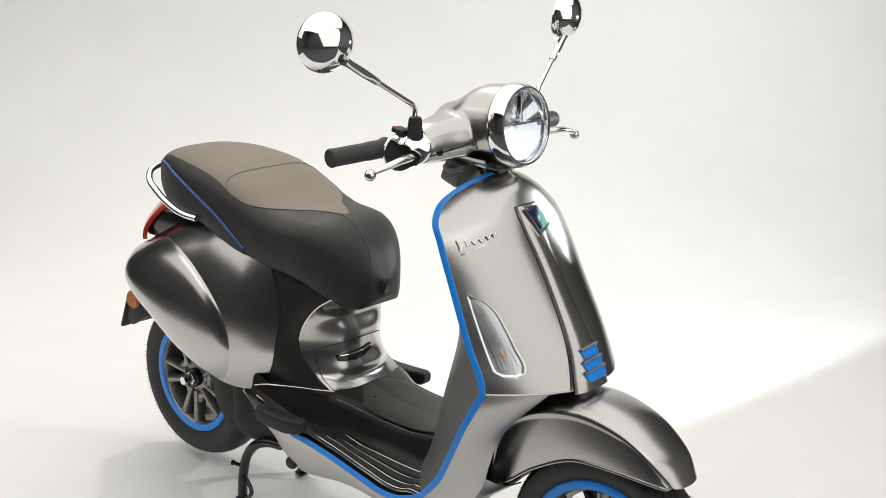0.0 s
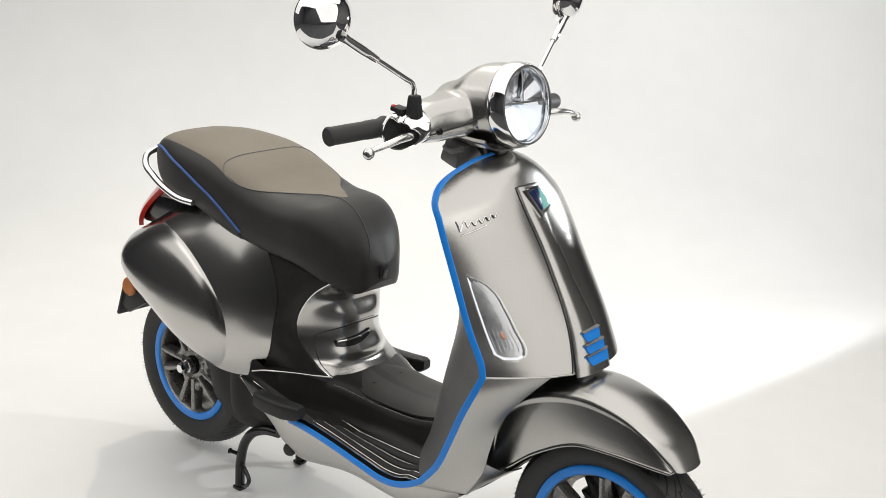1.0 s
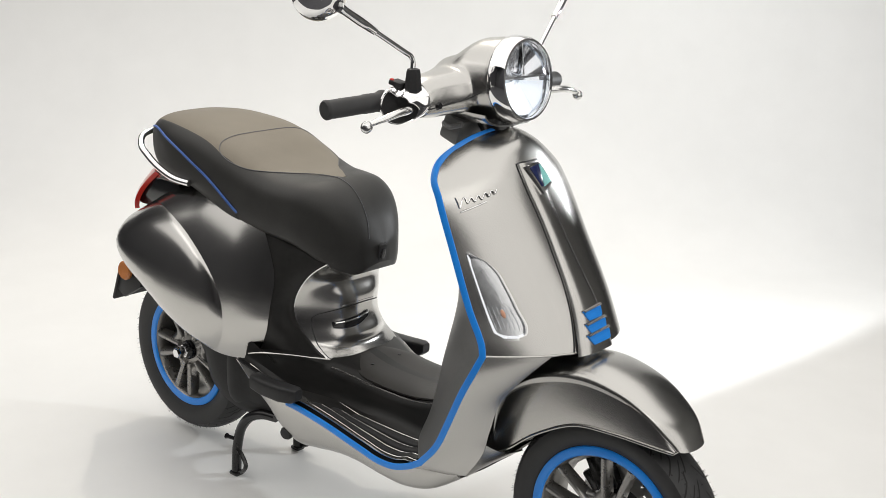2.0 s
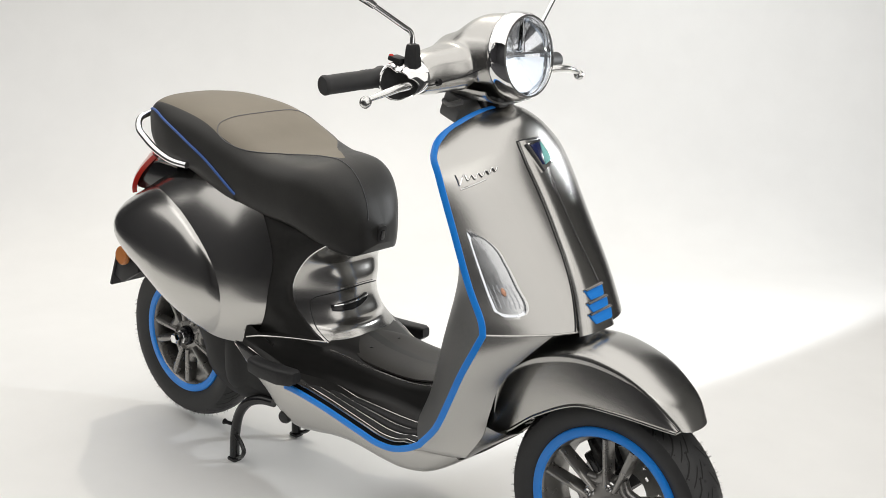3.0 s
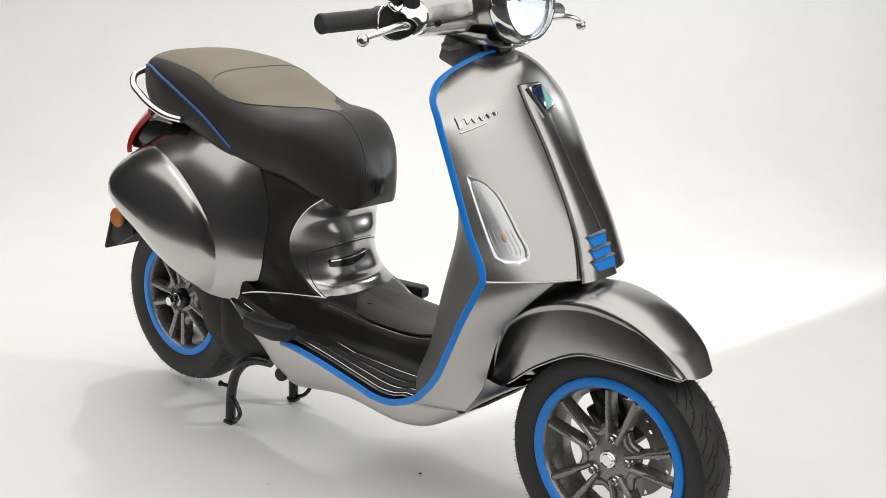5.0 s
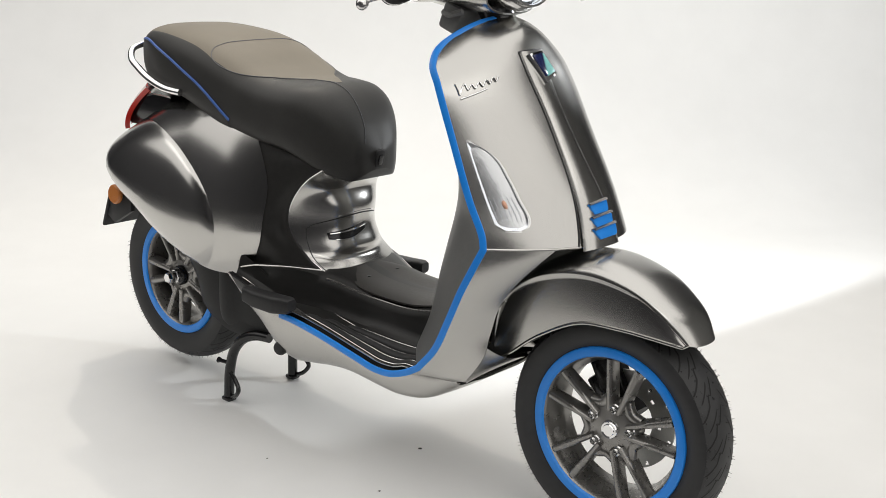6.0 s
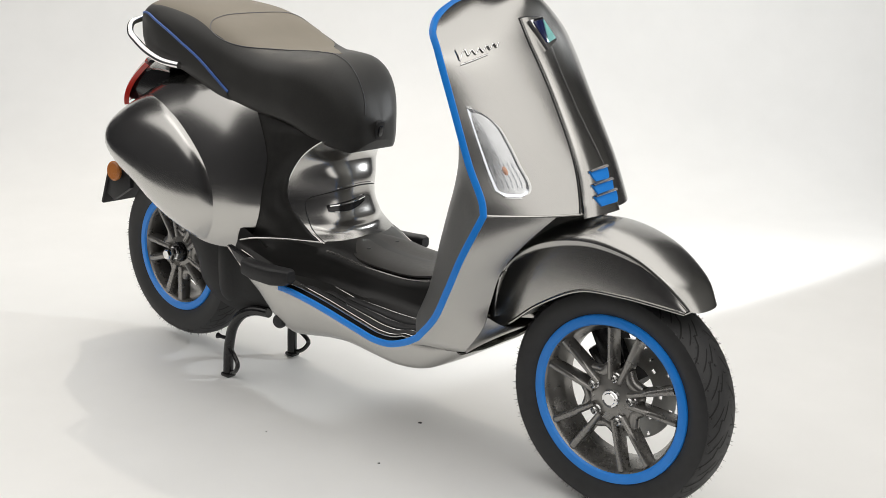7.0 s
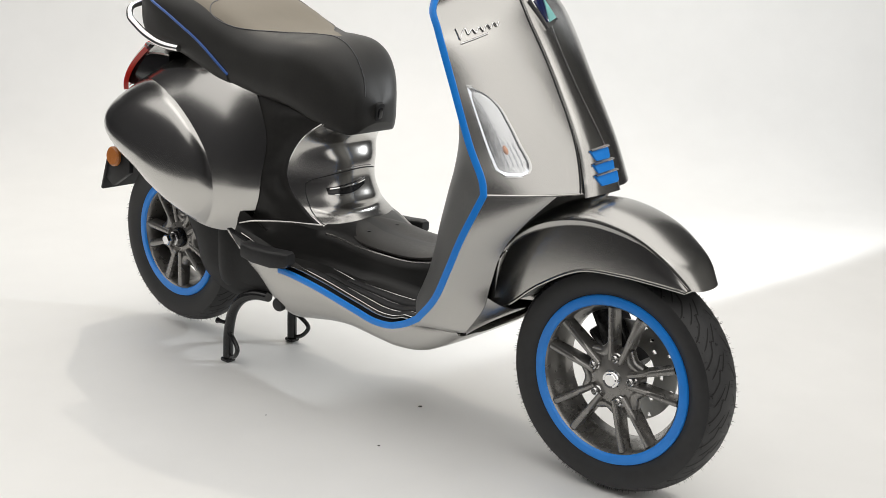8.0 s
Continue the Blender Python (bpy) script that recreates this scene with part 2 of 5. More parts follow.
def wall(name, a0, b0, a1, b1, z0, z1, label, mat=DARK_WALL):
    p, q = set_place(a0, b0, 0), set_place(a1, b1, 0)
    way = (q - p).normalized()
    m = frame_of((p + q) / 2 + Vector((0, 0, (z0 + z1) / 2)), (0, 0, 1), way)
    return tagged(part(name, box_bm(((q - p).length, 0.1, z1 - z0), m), mat), label, "wall", kind="structure")


wall("wall_left", -4.2, -4.0, -4.2, 3.3, -0.1, 4.0, "dark studio wall beside the set")
wall("wall_right", 5.0, -4.0, 5.0, 3.3, -0.1, 4.0, "grey studio side wall", GREY_WALL)
wall("wall_behind", -4.25, -4.05, 5.05, -4.05, -0.1, 4.0, "dark studio wall behind the camera")
wall("wall_back", -4.25, 3.35, 5.05, 3.35, -0.1, 4.0, "dark studio wall behind the backdrop")
m_base = frame_of(set_place(0.4, -0.35, -0.13), (0, 0, 1), SET_A)
tagged(part("studio_ground", box_bm((9.6, 7.9, 0.1), m_base), DARK_WALL), "dark studio ground around the white set", "ground", kind="structure")
m_roof = frame_of(set_place(0.4, -0.35, 4.06), (0, 0, 1), SET_A)
tagged(part("ceiling", box_bm((9.6, 7.9, 0.1), m_roof), DARK_WALL), "dark studio ceiling", "ceiling", kind="structure")
# ---------------------------------------------------------------- scooter
# x runs forward, y to the rider's left; the rear axle is at x = 0, the front axle at x = 1.35.
scooter = tagged(new("scooter"), "brushed grey metal electric scooter with blue trim on its centre stand", "scooter")
FRONT_AXLE, REAR_AXLE = Vector((1.35, 0, 0.228)), Vector((0.028, 0, 0.249))
STEER = radians(2.0)

# ---- leg shield
EDGE = [(0.0, 1.034, 0.004, 0.985), (0.05, 1.012, -0.055, 0.973), (0.10, 0.995, -0.100, 0.953), (0.16, 0.986, -0.145, 0.927),
        (0.23, 0.997, -0.177, 0.900), (0.33, 1.022, -0.190, 0.861), (0.5, 1.066, -0.194, 0.764), (0.74, 1.113, -0.196, 0.658),
        (0.92, 1.147, -0.197, 0.595), (1.0, 1.152, -0.199, 0.575)]
RIDGE = [(0.0, 1.044, 0.986), (0.10, 1.076, 0.960), (0.23, 1.103, 0.908), (0.33, 1.124, 0.866), (0.5, 1.182, 0.770),
         (0.74, 1.248, 0.662), (0.92, 1.276, 0.597), (1.0, 1.284, 0.578)]
BULGE = [(0.0, 2.0), (0.33, 2.2), (0.6, 2.1), (1.0, 2.0)]
SHIELD_Y = 0.0
LOW_EDGE = [(0.0, 1.152, -0.199, 0.575), (0.2, 1.133, -0.203, 0.536), (0.4, 1.106, -0.205, 0.483), (0.6, 1.076, -0.205, 0.415),
            (0.8, 1.047, -0.205, 0.355), (1.0, 1.005, -0.205, 0.306)]
ARCH = [(0.0, 1.254, -0.0995, 0.5772), (0.14, 1.232, -0.113, 0.553), (0.3, 1.192, -0.128, 0.508), (0.5, 1.150, -0.132, 0.450),
        (0.7, 1.130, -0.134, 0.388), (0.9, 1.112, -0.140, 0.325), (1.0, 1.086, -0.150, 0.284)]


def shield_at(s, v):
    """The shield's outer face: s from its top to its crease, v from the right edge (-1) to the left (1)."""
    e, c, k = spline(EDGE, [s])[0], spline(RIDGE, [s])[0], value(BULGE, s) + (0.9 if v > 0 else 0.0)
    a = abs(v)
    g = a ** k
    return Vector((c[0] + (e[0] - c[0]) * g, SHIELD_Y + math.copysign((SHIELD_Y - e[1]) * a * (1.09 if v > 0 else 1.0), v), c[1] + (e[2] - c[1]) * a * a))


def shield_frame(s, v, lift=0.0):
    p = shield_at(s, v)
    du, dv = shield_at(min(s + 0.01, 1), v) - shield_at(max(s - 0.01, 0), v), shield_at(s, v + 0.01) - shield_at(s, v - 0.01)
    n = dv.cross(du).normalized()
    n = n if n.x > 0 else -n
    return frame_of(p + n * lift, n, dv)


def apron_at(t, w):
    """Below the crease: t down, w from the trim (0) to the wheel arch (1)."""
    e, a = Vector(spline(LOW_EDGE, [t])[0]), Vector(spline(ARCH, [t])[0])
    p = e.lerp(a, w)
    top_e, top_a = Vector(spline(LOW_EDGE, [0])[0]), Vector(spline(ARCH, [0])[0])
    bow = shield_at(1.0, -1 + 0.5 * w) - top_e.lerp(top_a, w)
    return p + bow * (1 - 0.88 * t)


def build_shield():
    vs = np.concatenate([np.linspace(-1, -0.8, 9)[:-1], np.linspace(-0.8, 0.8, 33), np.linspace(0.8, 1, 9)[1:]])
    rows = [[shield_at(s, v) for v in vs] for s in np.linspace(0, 1, 44)]
    upper = thicken(grid_bm(rows), 0.004)
    low = [[apron_at(t, w) for w in np.linspace(0, 1, 20)] for t in np.linspace(0, 1, 30)]
    # the foot turns under the floor in one sweep
    ws = np.linspace(0, 1, 20)
    starts = [apron_at(1.0, w) for w in ws]
    ways = [(apron_at(1.0, w) - apron_at(0.94, w)).normalized() for w in ws]
    for u in np.linspace(0.08, 1.0, 14):
        row = []
        for w, p, way in zip(ws, starts, ways):
            bend = p + way * (0.050 * (1 - w) + 0.011 * w)
            end = Vector((0.965, -0.110, 0.214)).lerp(Vector((1.052, -0.098, 0.268)), w)
            row.append(p * (1 - u) ** 2 + bend * (2 * u * (1 - u)) + end * u * u)
        low.append(row)
    right = thicken(grid_bm(low), 0.004)
    left = mirrored(right, SHIELD_Y)
    return joined(upper, right, left)


shield = part("leg_shield", build_shield(), BRUSHED, scooter, "brushed grey metal leg shield")


line = [shield_at(1.0, v) + Vector((-0.0012, 0, -0.0005)) for v in np.linspace(-0.995, -0.27, 40)]
part("shield_crease", tube_bm(line, 0.0026, 8), BRUSHED, shield, "rounded fold across the shield")


def build_inner_shield():
    """The dark grey lining on the rider's side."""
    full = [(s, *e) for s, *e in EDGE] + [(1 + t, *e) for t, *e in LOW_EDGE[1:]]
    mid = [(0.0, 1.018, 0.985), (0.3, 0.997, 0.870), (0.6, 0.985, 0.730), (1.0, 0.958, 0.600), (1.4, 0.935, 0.490), (1.8, 0.915, 0.380), (2.0, 0.900, 0.33)]
    rows = []
    for s in np.linspace(0, 2, 46):
        e, c = spline(full, [s])[0], spline(mid, [s])[0]
        row = []
        for v in np.linspace(-1, 1, 37):
            a = abs(v)
            row.append((c[0] + (e[0] - 0.006 - c[0]) * a ** 2.2, SHIELD_Y + math.copysign((SHIELD_Y - e[1] - 0.006) * a, v), c[1] + (e[2] - c[1]) * a * a))
        rows.append(row)
    return thicken(grid_bm(rows), 0.004)


part("inner_shield", build_inner_shield(), GREY_PLASTIC, scooter, "dark grey plastic inner lining")

FLOOR_EDGE = [(0.0, 1.005, -0.205, 0.306), (0.10, 0.975, -0.206, 0.289), (0.2, 0.935, -0.207, 0.2755), (0.3, 0.895, -0.207, 0.2735),
              (0.45, 0.84, -0.207, 0.2835), (0.7, 0.72, -0.207, 0.3075), (0.9, 0.635, -0.207, 0.319), (1.0, 0.603, -0.206, 0.320)]


def trim_line():
    """The blue edge: round the shield, down its sides and back along the floor."""
    up = [spline(EDGE, [s])[0] for s in np.linspace(0, 1, 60)]
    low = [spline(LOW_EDGE, [t])[0] for t in np.linspace(0, 1, 40)[1:]]
    back = [spline(FLOOR_EDGE, [t])[0] for t in np.linspace(0, 1, 40)[1:]]
    return [Vector(p) for p in up + low + back]


def build_trim():
    """A flat rounded band that grips the edge, broad towards the front."""
    line = trim_line()
    rows, n = [], len(line)
    for i, p in enumerate(line):
        way = (line[min(i + 1, n - 1)] - line[max(i - 1, 0)]).normalized()
        out = Vector((0.35, -1.0, 0.0)) if i > 6 else Vector((0.6, -0.2, 0.8))
        out = (out - way * out.dot(way)).normalized()
        across = way.cross(out).normalized()
        w = 0.0070
        w *= min(1.0, 0.55 + i * 0.05)
        ring = []
        for a in np.linspace(0, 2 * math.pi, 12, endpoint=False):
            ring.append(p + across * (w * math.copysign(abs(math.cos(a)) ** 0.6, math.cos(a))) + out * (0.0030 * math.copysign(abs(math.sin(a)) ** 0.6, math.sin(a)) + 0.0005) - across * 0.002)
        rows.append(ring)
    bm = grid_bm(rows, close_v=True)
    far = mirrored(bm, SHIELD_Y)
    far.transform(pose(-0.008, -0.004, 0))
    return joined(bm, far)


part("blue_trim", build_trim(), BLUE, scooter, "satin blue edge trim")

# ---- belly pan, floor and tunnel
PAN_TOP = [(0.42, 0.372), (0.5, 0.352), (0.603, 0.318), (0.635, 0.316), (0.72, 0.304), (0.84, 0.280), (0.895, 0.270), (0.935, 0.272), (0.975, 0.286), (1.0, 0.294), (1.03, 0.290), (1.06, 0.278)]
PAN_LOW = [(0.42, 0.352), (0.46, 0.305), (0.52, 0.260), (0.56, 0.222), (0.60, 0.203), (0.66, 0.208), (0.72, 0.219), (0.80, 0.226), (0.87, 0.220), (0.94, 0.214), (1.0, 0.224), (1.04, 0.246), (1.075, 0.272)]
PAN_HALF = [(0.42, 0.197), (0.5, 0.200), (0.6, 0.2015), (0.93, 0.2010), (0.97, 0.1995), (1.0, 0.194), (1.03, 0.178), (1.06, 0.148)]


def build_pan():
    rows = []
    for x in np.linspace(0.42, 1.06, 60):
        top, low, half = value(PAN_TOP, x), value(PAN_LOW, x), value(PAN_HALF, x)
        deep = top - low
        right = [(x, -half + 0.001, top + 0.003), (x, -half, top - 0.15 * deep), (x, -half + 0.003, top - 0.45 * deep), (x, -half + 0.012, top - 0.75 * deep),
                 (x, -half + 0.034, top - 0.95 * deep), (x, -half + 0.06, low), (x, -half * 0.5, low - 0.002), (x, 0, low - 0.003)]
        right = [tuple(p) for p in path(right, 22)]
        rows.append(right + [(px, -py, pz) for px, py, pz in right[-2::-1]])
    return thicken(grid_bm(rows), 0.004)


part("belly_pan", build_pan(), BRUSHED, scooter, "brushed grey metal floor skirt")

BELLY_INNER = [(0.5, 1.196, -0.060, 0.405), (0.7, 1.180, -0.040, 0.350), (0.85, 1.128, -0.050, 0.312), (1.0, 1.062, -0.118, 0.280)]
for side in (1, -1):
    rows = []
    for t in np.linspace(0.80, 1.0, 14):
        p, q = Vector(spline(ARCH, [t])[0]), Vector(spline(BELLY_INNER, [t])[0])
        bow = Vector((0.25, -0.35, -0.9)).normalized()
        rows.append([p.lerp(q, w) + bow * (0.010 * math.sin(math.pi * w)) for w in np.linspace(0, 1, 12)])
    bm = thicken(grid_bm(rows), 0.003)
    part("belly_nose", mirrored(bm) if side < 0 else bm, BRUSHED, scooter, "brushed metal skirt behind the front wheel")

TUNNEL_TOP = [(0.44, 0.398), (0.52, 0.408), (0.60, 0.412), (0.66, 0.403), (0.74, 0.384), (0.80, 0.379), (0.90, 0.383), (0.978, 0.404), (1.03, 0.43)]
TUNNEL_WIDE = [(0.44, 0.066), (0.52, 0.060), (0.585, 0.045), (0.64, 0.028), (0.69, 0.008), (0.72, 0.0), (1.03, 0.0)]


def floor_z(x):
    return value(PAN_TOP, min(x, 0.96)) + 0.012


def build_floorboard():
    rows = []
    for x in np.linspace(0.44, 0.992, 40):
        z0, zt, wy = floor_z(x), value(TUNNEL_TOP, x), value(TUNNEL_WIDE, x)
        zf = max(z0 + 0.004, 0.312) if x > 0.6 else z0 + 0.004
        right = [(x, -0.192, z0 - 0.014), (x, -0.187, z0 - 0.004), (x, -0.150 - wy * 0.52, (z0 + zf) / 2), (x, -0.126 - wy * 0.86, zf), (x, -0.118 - wy * 0.95, zf + 0.010),
                 (x, -0.112 - wy, zf + 0.02), (x, -0.106 - wy, zt - 0.026), (x, -0.098 - wy, zt - 0.010), (x, -0.080 - wy * 0.8, zt), (x, -0.04, zt + 0.004), (x, 0, zt + 0.006)]
        rows.append(right + [(px, -py, pz) for px, py, pz in right[-2::-1]])
    return thicken(grid_bm(rows), 0.004)


part("floorboard", build_floorboard(), FLOOR_REFLECTION, scooter, "metal floorboard with a raised tunnel, coloured dark for its reflection")


def board_at(x, y):
    z0 = floor_z(x)
    zf = max(z0 + 0.004, 0.312)
    return float(np.interp(y, [-0.185, -0.150, -0.126], [z0 + 0.002, (z0 + zf) / 2, zf]))


STEP_LINE = [(0.46, -0.196, 0.367), (0.50, -0.187, 0.356), (0.56, -0.169, 0.342), (0.60, -0.154, 0.335), (0.64, -0.143, 0.328), (0.68, -0.1375, 0.318), (0.985, -0.1365, 0.318)]


def build_floor_plate():
    rows = []
    for x in np.linspace(0.47, 0.985, 40):
        y1, z1 = spline(STEP_LINE, [x])[0]
        y0, z0 = -0.198, value(PAN_TOP, min(x, 0.96)) + 0.011
        rows.append([(x, y0 + (y1 - y0) * u, board_at(x, y0 + (y1 - y0) * u) + 0.0008 if x > 0.66 else z0 + (z1 - z0) * u + 0.003) for u in np.linspace(0, 1, 9)])
    return thicken(grid_bm(rows), 0.0015)


plate = build_floor_plate()
part("floor_plate", mirrored(plate), BRUSHED, scooter, "brushed metal floor plate")
part("floor_plate", plate, BRUSHED, scooter, "brushed metal floor plate")


def rubber_strip(x0, x1, y, half):
    rows = []
    for i, x in enumerate(np.linspace(x0, x1, 24)):
        h = 0.0075 * min(1.0, i / 2.0 + 0.3)
        zz = board_at(x, y)
        tilt = (board_at(x, y + half) - board_at(x, y - half)) / 2
        rows.append([(x, y - half, zz - tilt - 0.002), (x, y - half + 0.001, zz - tilt + h * 0.8), (x, y - half * 0.6, zz - tilt * 0.6 + h), (x, y, zz + h),
                     (x, y + half * 0.6, zz + tilt * 0.6 + h), (x, y + half - 0.001, zz + tilt + h * 0.8), (x, y + half, zz + tilt - 0.002)])
    return thicken(grid_bm(rows), 0.002)


for x0, y in ((0.665, -0.182), (0.705, -0.163), (0.75, -0.144)):
    for side in (1, -1):
        bm = rubber_strip(x0, 0.985, y, 0.0078)
        part("rubber_strip", mirrored(bm) if side < 0 else bm, BLACK, scooter, "ribbed black rubber foot strip")


# bright edges: between the strips, beside the tunnel and along its crease
for x0, y in ((0.655, -0.1905), (0.685, -0.1725), (0.727, -0.1535), (0.59, -0.1345)):
    for side in (1, -1):
        pts = [(x, y, board_at(x, y) + 0.0035) for x in np.linspace(x0, 0.99, 24)]
        bm = tube_bm(pts, 0.0009, 6)
        part("floor_inlay", mirrored(bm) if side < 0 else bm, POLISHED, scooter, "thin bright metal inlay")
for side in (1, -1):
    pts = [(x, -0.1005 - value(TUNNEL_WIDE, x), value(TUNNEL_TOP, x) - 0.009) for x in np.linspace(0.66, 1.0, 26)]
    bm = tube_bm(pts, 0.0030, 8)
    part("tunnel_edge", mirrored(bm) if side < 0 else bm, BRUSHED, scooter, "bright rolled edge of the tunnel")
    pts = path([(0.455, -0.190, 0.392), (0.483, -0.184, 0.400), (0.535, -0.173, 0.408), (0.585, -0.156, 0.412), (0.615, -0.142, 0.412), (0.636, -0.126, 0.411), (0.646, -0.119, 0.410)], 30)
    bm = tube_bm(pts, 0.0018, 6)
    if side > 0:
        part("seam_bead", bm, BRUSHED, scooter, "bright bead along the body seam")
    pts = path([(0.425, -0.200, 0.374), (0.50, -0.186, 0.356), (0.56, -0.168, 0.341), (0.60, -0.152, 0.334), (0.64, -0.140, 0.326)], 20)
    bm = tube_bm(pts, 0.0034, 8)
    part("step_edge", mirrored(bm) if side < 0 else bm, BRUSHED, scooter, "bright metal edge of the step")


def build_tunnel_mat():
    rows = []
    for i, x in enumerate(np.linspace(0.672, 0.985, 30)):
        zt = value(TUNNEL_TOP, x)
        half = 0.094 * min(1.0, 0.55 + 0.45 * math.sin(min(1.0, i / 6) * math.pi / 2))
        rows.append([(x, v * half, zt + 0.0095 - 0.0075 * v ** 4 * (half / 0.094)) for v in np.linspace(-1, 1, 15)])
    return thicken(grid_bm(rows), 0.004)


part("tunnel_mat", build_tunnel_mat(), MAT_PANEL, scooter, "dark grey plastic tunnel cover")
for y in (-0.045, 0.045):
    part("cover_screw", lathe_bm([(0.0001, 0.0), (0.005, 0.0), (0.005, -0.004), (0.0001, -0.004)], pose(0.715, y, value(TUNNEL_TOP, 0.715) + 0.0095), 14), BLACK, scooter)

# ---- rear body
BODY_TOP = [(-0.20, 0.590), (-0.14, 0.618), (-0.08, 0.650), (0.0, 0.697), (0.07, 0.731), (0.14, 0.756), (0.20, 0.776), (0.27, 0.802), (0.36, 0.812), (0.46, 0.785), (0.56, 0.74)]
BODY_HALF = [(-0.20, 0.060), (-0.17, 0.100), (-0.12, 0.138), (-0.05, 0.165), (0.03, 0.184), (0.12, 0.199), (0.22, 0.208), (0.33, 0.209), (0.41, 0.199), (0.47, 0.182), (0.52, 0.161), (0.56, 0.140)]
BODY_WIDE = [(-0.20, 0.555), (-0.1, 0.54), (0.0, 0.525), (0.2, 0.485), (0.4, 0.475), (0.56, 0.49)]
BODY_LOW = [(-0.20, 0.53), (-0.12, 0.495), (-0.03, 0.465), (0.06, 0.436), (0.14, 0.402), (0.24, 0.369), (0.34, 0.355), (0.43, 0.368), (0.50, 0.400), (0.56, 0.412)]


def body_at(x, a):
    """The rear body's right side: a from its top (0) by its widest line (1) to its lower edge (2)."""
    top, half, wide, low = value(BODY_TOP, x), value(BODY_HALF, x), value(BODY_WIDE, x), value(BODY_LOW, x)
    if a <= 1:
        f = a * math.pi / 2
        return Vector((x, -half * math.sin(f) ** 1.02, wide + (top - wide) * max(math.cos(f), 0) ** 1.02))
    f = (a - 1)
    return Vector((x, -half * (1 - 0.17 * f ** 2.0), wide + (low - wide) * f))


BODY_FRONT = [(0.0, 0.30), (0.2, 0.322), (0.36, 0.372), (0.53, 0.452), (0.74, 0.505), (1.0, 0.502), (1.5, 0.488), (1.8, 0.466), (2.0, 0.432)]


def build_body():
    """The shell, with a curved front edge that overlaps the pillar."""
    rows = []
    for u in np.concatenate([np.linspace(0, 0.12, 8), np.linspace(0.14, 1.0, 48)]):
        right = [body_at(-0.20 + u * (value(BODY_FRONT, a) + 0.20), a) for a in np.linspace(2, 0, 42)]
        rows.append(right + [Vector((p.x, -p.y, p.z)) for p in right[-2::-1]])
    return thicken(grid_bm(rows), 0.0015)


part("rear_body", build_body(), SATIN_POLISH, scooter, "brushed grey metal rear body shell")


def body_out(x, z, lift=0.0):
    """A place on the body's right side at that height."""
    lo, hi = 0.0, 2.0
    for _ in range(26):
        mid = (lo + hi) / 2
        if body_at(x, mid).z > z:
            lo = mid
        else:
            hi = mid
    p = body_at(x, (lo + hi) / 2)
    return Vector((p.x, p.y - lift, p.z))


def build_bump(side):
    """The oval blister on the flank."""
    cx, cz, ru, rv, tilt = 0.112, 0.500, 0.272, 0.160, radians(-12)
    rows = []
    for r in np.concatenate([np.linspace(0.0, 0.80, 9), np.linspace(0.84, 1.0, 12)]):
        ring = []
        for a in np.linspace(0, 2 * math.pi, 64, endpoint=False):
            ca, sa = math.cos(a), math.sin(a)
            u, v = ru * r * math.copysign(abs(ca) ** 0.96, ca), rv * r * math.copysign(abs(sa) ** 0.96, sa)
            x, z = cx + u * math.cos(tilt) - v * math.sin(tilt), cz + u * math.sin(tilt) + v * math.cos(tilt)
            x = max(x, -0.150)
            z = max(z, value(BODY_LOW, x) + 0.004)
            fade = min(1.0, (z - value(BODY_LOW, x)) / 0.035)
            lift = (0.006 * (1 - r ** 12) ** 0.8 + 0.013 * (1 - r ** 5) ** 0.8) * fade * (2 - fade) - 0.001 + 0.003 * (1 - fade)
            ring.append(body_out(x, z, lift))
        rows.append(ring)
    bm = grid_bm(rows, close_v=True)
    return mirrored(bm) if side < 0 else bm


for side in (1, -1):
    part("flank_bulge", build_bump(side), SATIN_POLISH, scooter, "smooth oval bulge of brushed metal")

# ---- pillar below the seat, with the glove box
PILLAR_EDGE = [(0.385, 0.664), (0.408, 0.634), (0.426, 0.602), (0.451, 0.574), (0.473, 0.553), (0.504, 0.542), (0.532, 0.546), (0.569, 0.565), (0.610, 0.602), (0.639, 0.645)]
PILLAR_HALF = [(0.385, 0.108), (0.43, 0.116), (0.50, 0.123), (0.56, 0.122), (0.60, 0.116), (0.645, 0.098)]
PILLAR_DEEP = [(0.385, 0.022), (0.413, 0.034), (0.456, 0.080), (0.50, 0.095), (0.54, 0.090), (0.58, 0.055), (0.64, 0.035)]


def pillar_at(z, v):
    """The front of the pillar: v from the right edge (-1) to the left (1)."""
    e, half = value(PILLAR_EDGE, z), value(PILLAR_HALF, z)
    a = abs(v)
    deep = value(PILLAR_DEEP, z)
    return Vector((e + deep * (1 - a ** 2.4), math.copysign(half * a, v), z))


def build_pillar_front():
    rows = [[pillar_at(z, v) for v in np.linspace(-1, 1, 41)] for z in np.linspace(0.392, 0.636, 40)]
    return thicken(grid_bm(rows), 0.004)


def shell_edge(z):
    """Where the body shell ends at that height."""
    lo, hi = 0.0, 2.0
    for _ in range(24):
        mid = (lo + hi) / 2
        if body_at(value(BODY_FRONT, mid), mid).z > z:
            lo = mid
        else:
            hi = mid
    return value(BODY_FRONT, lo)


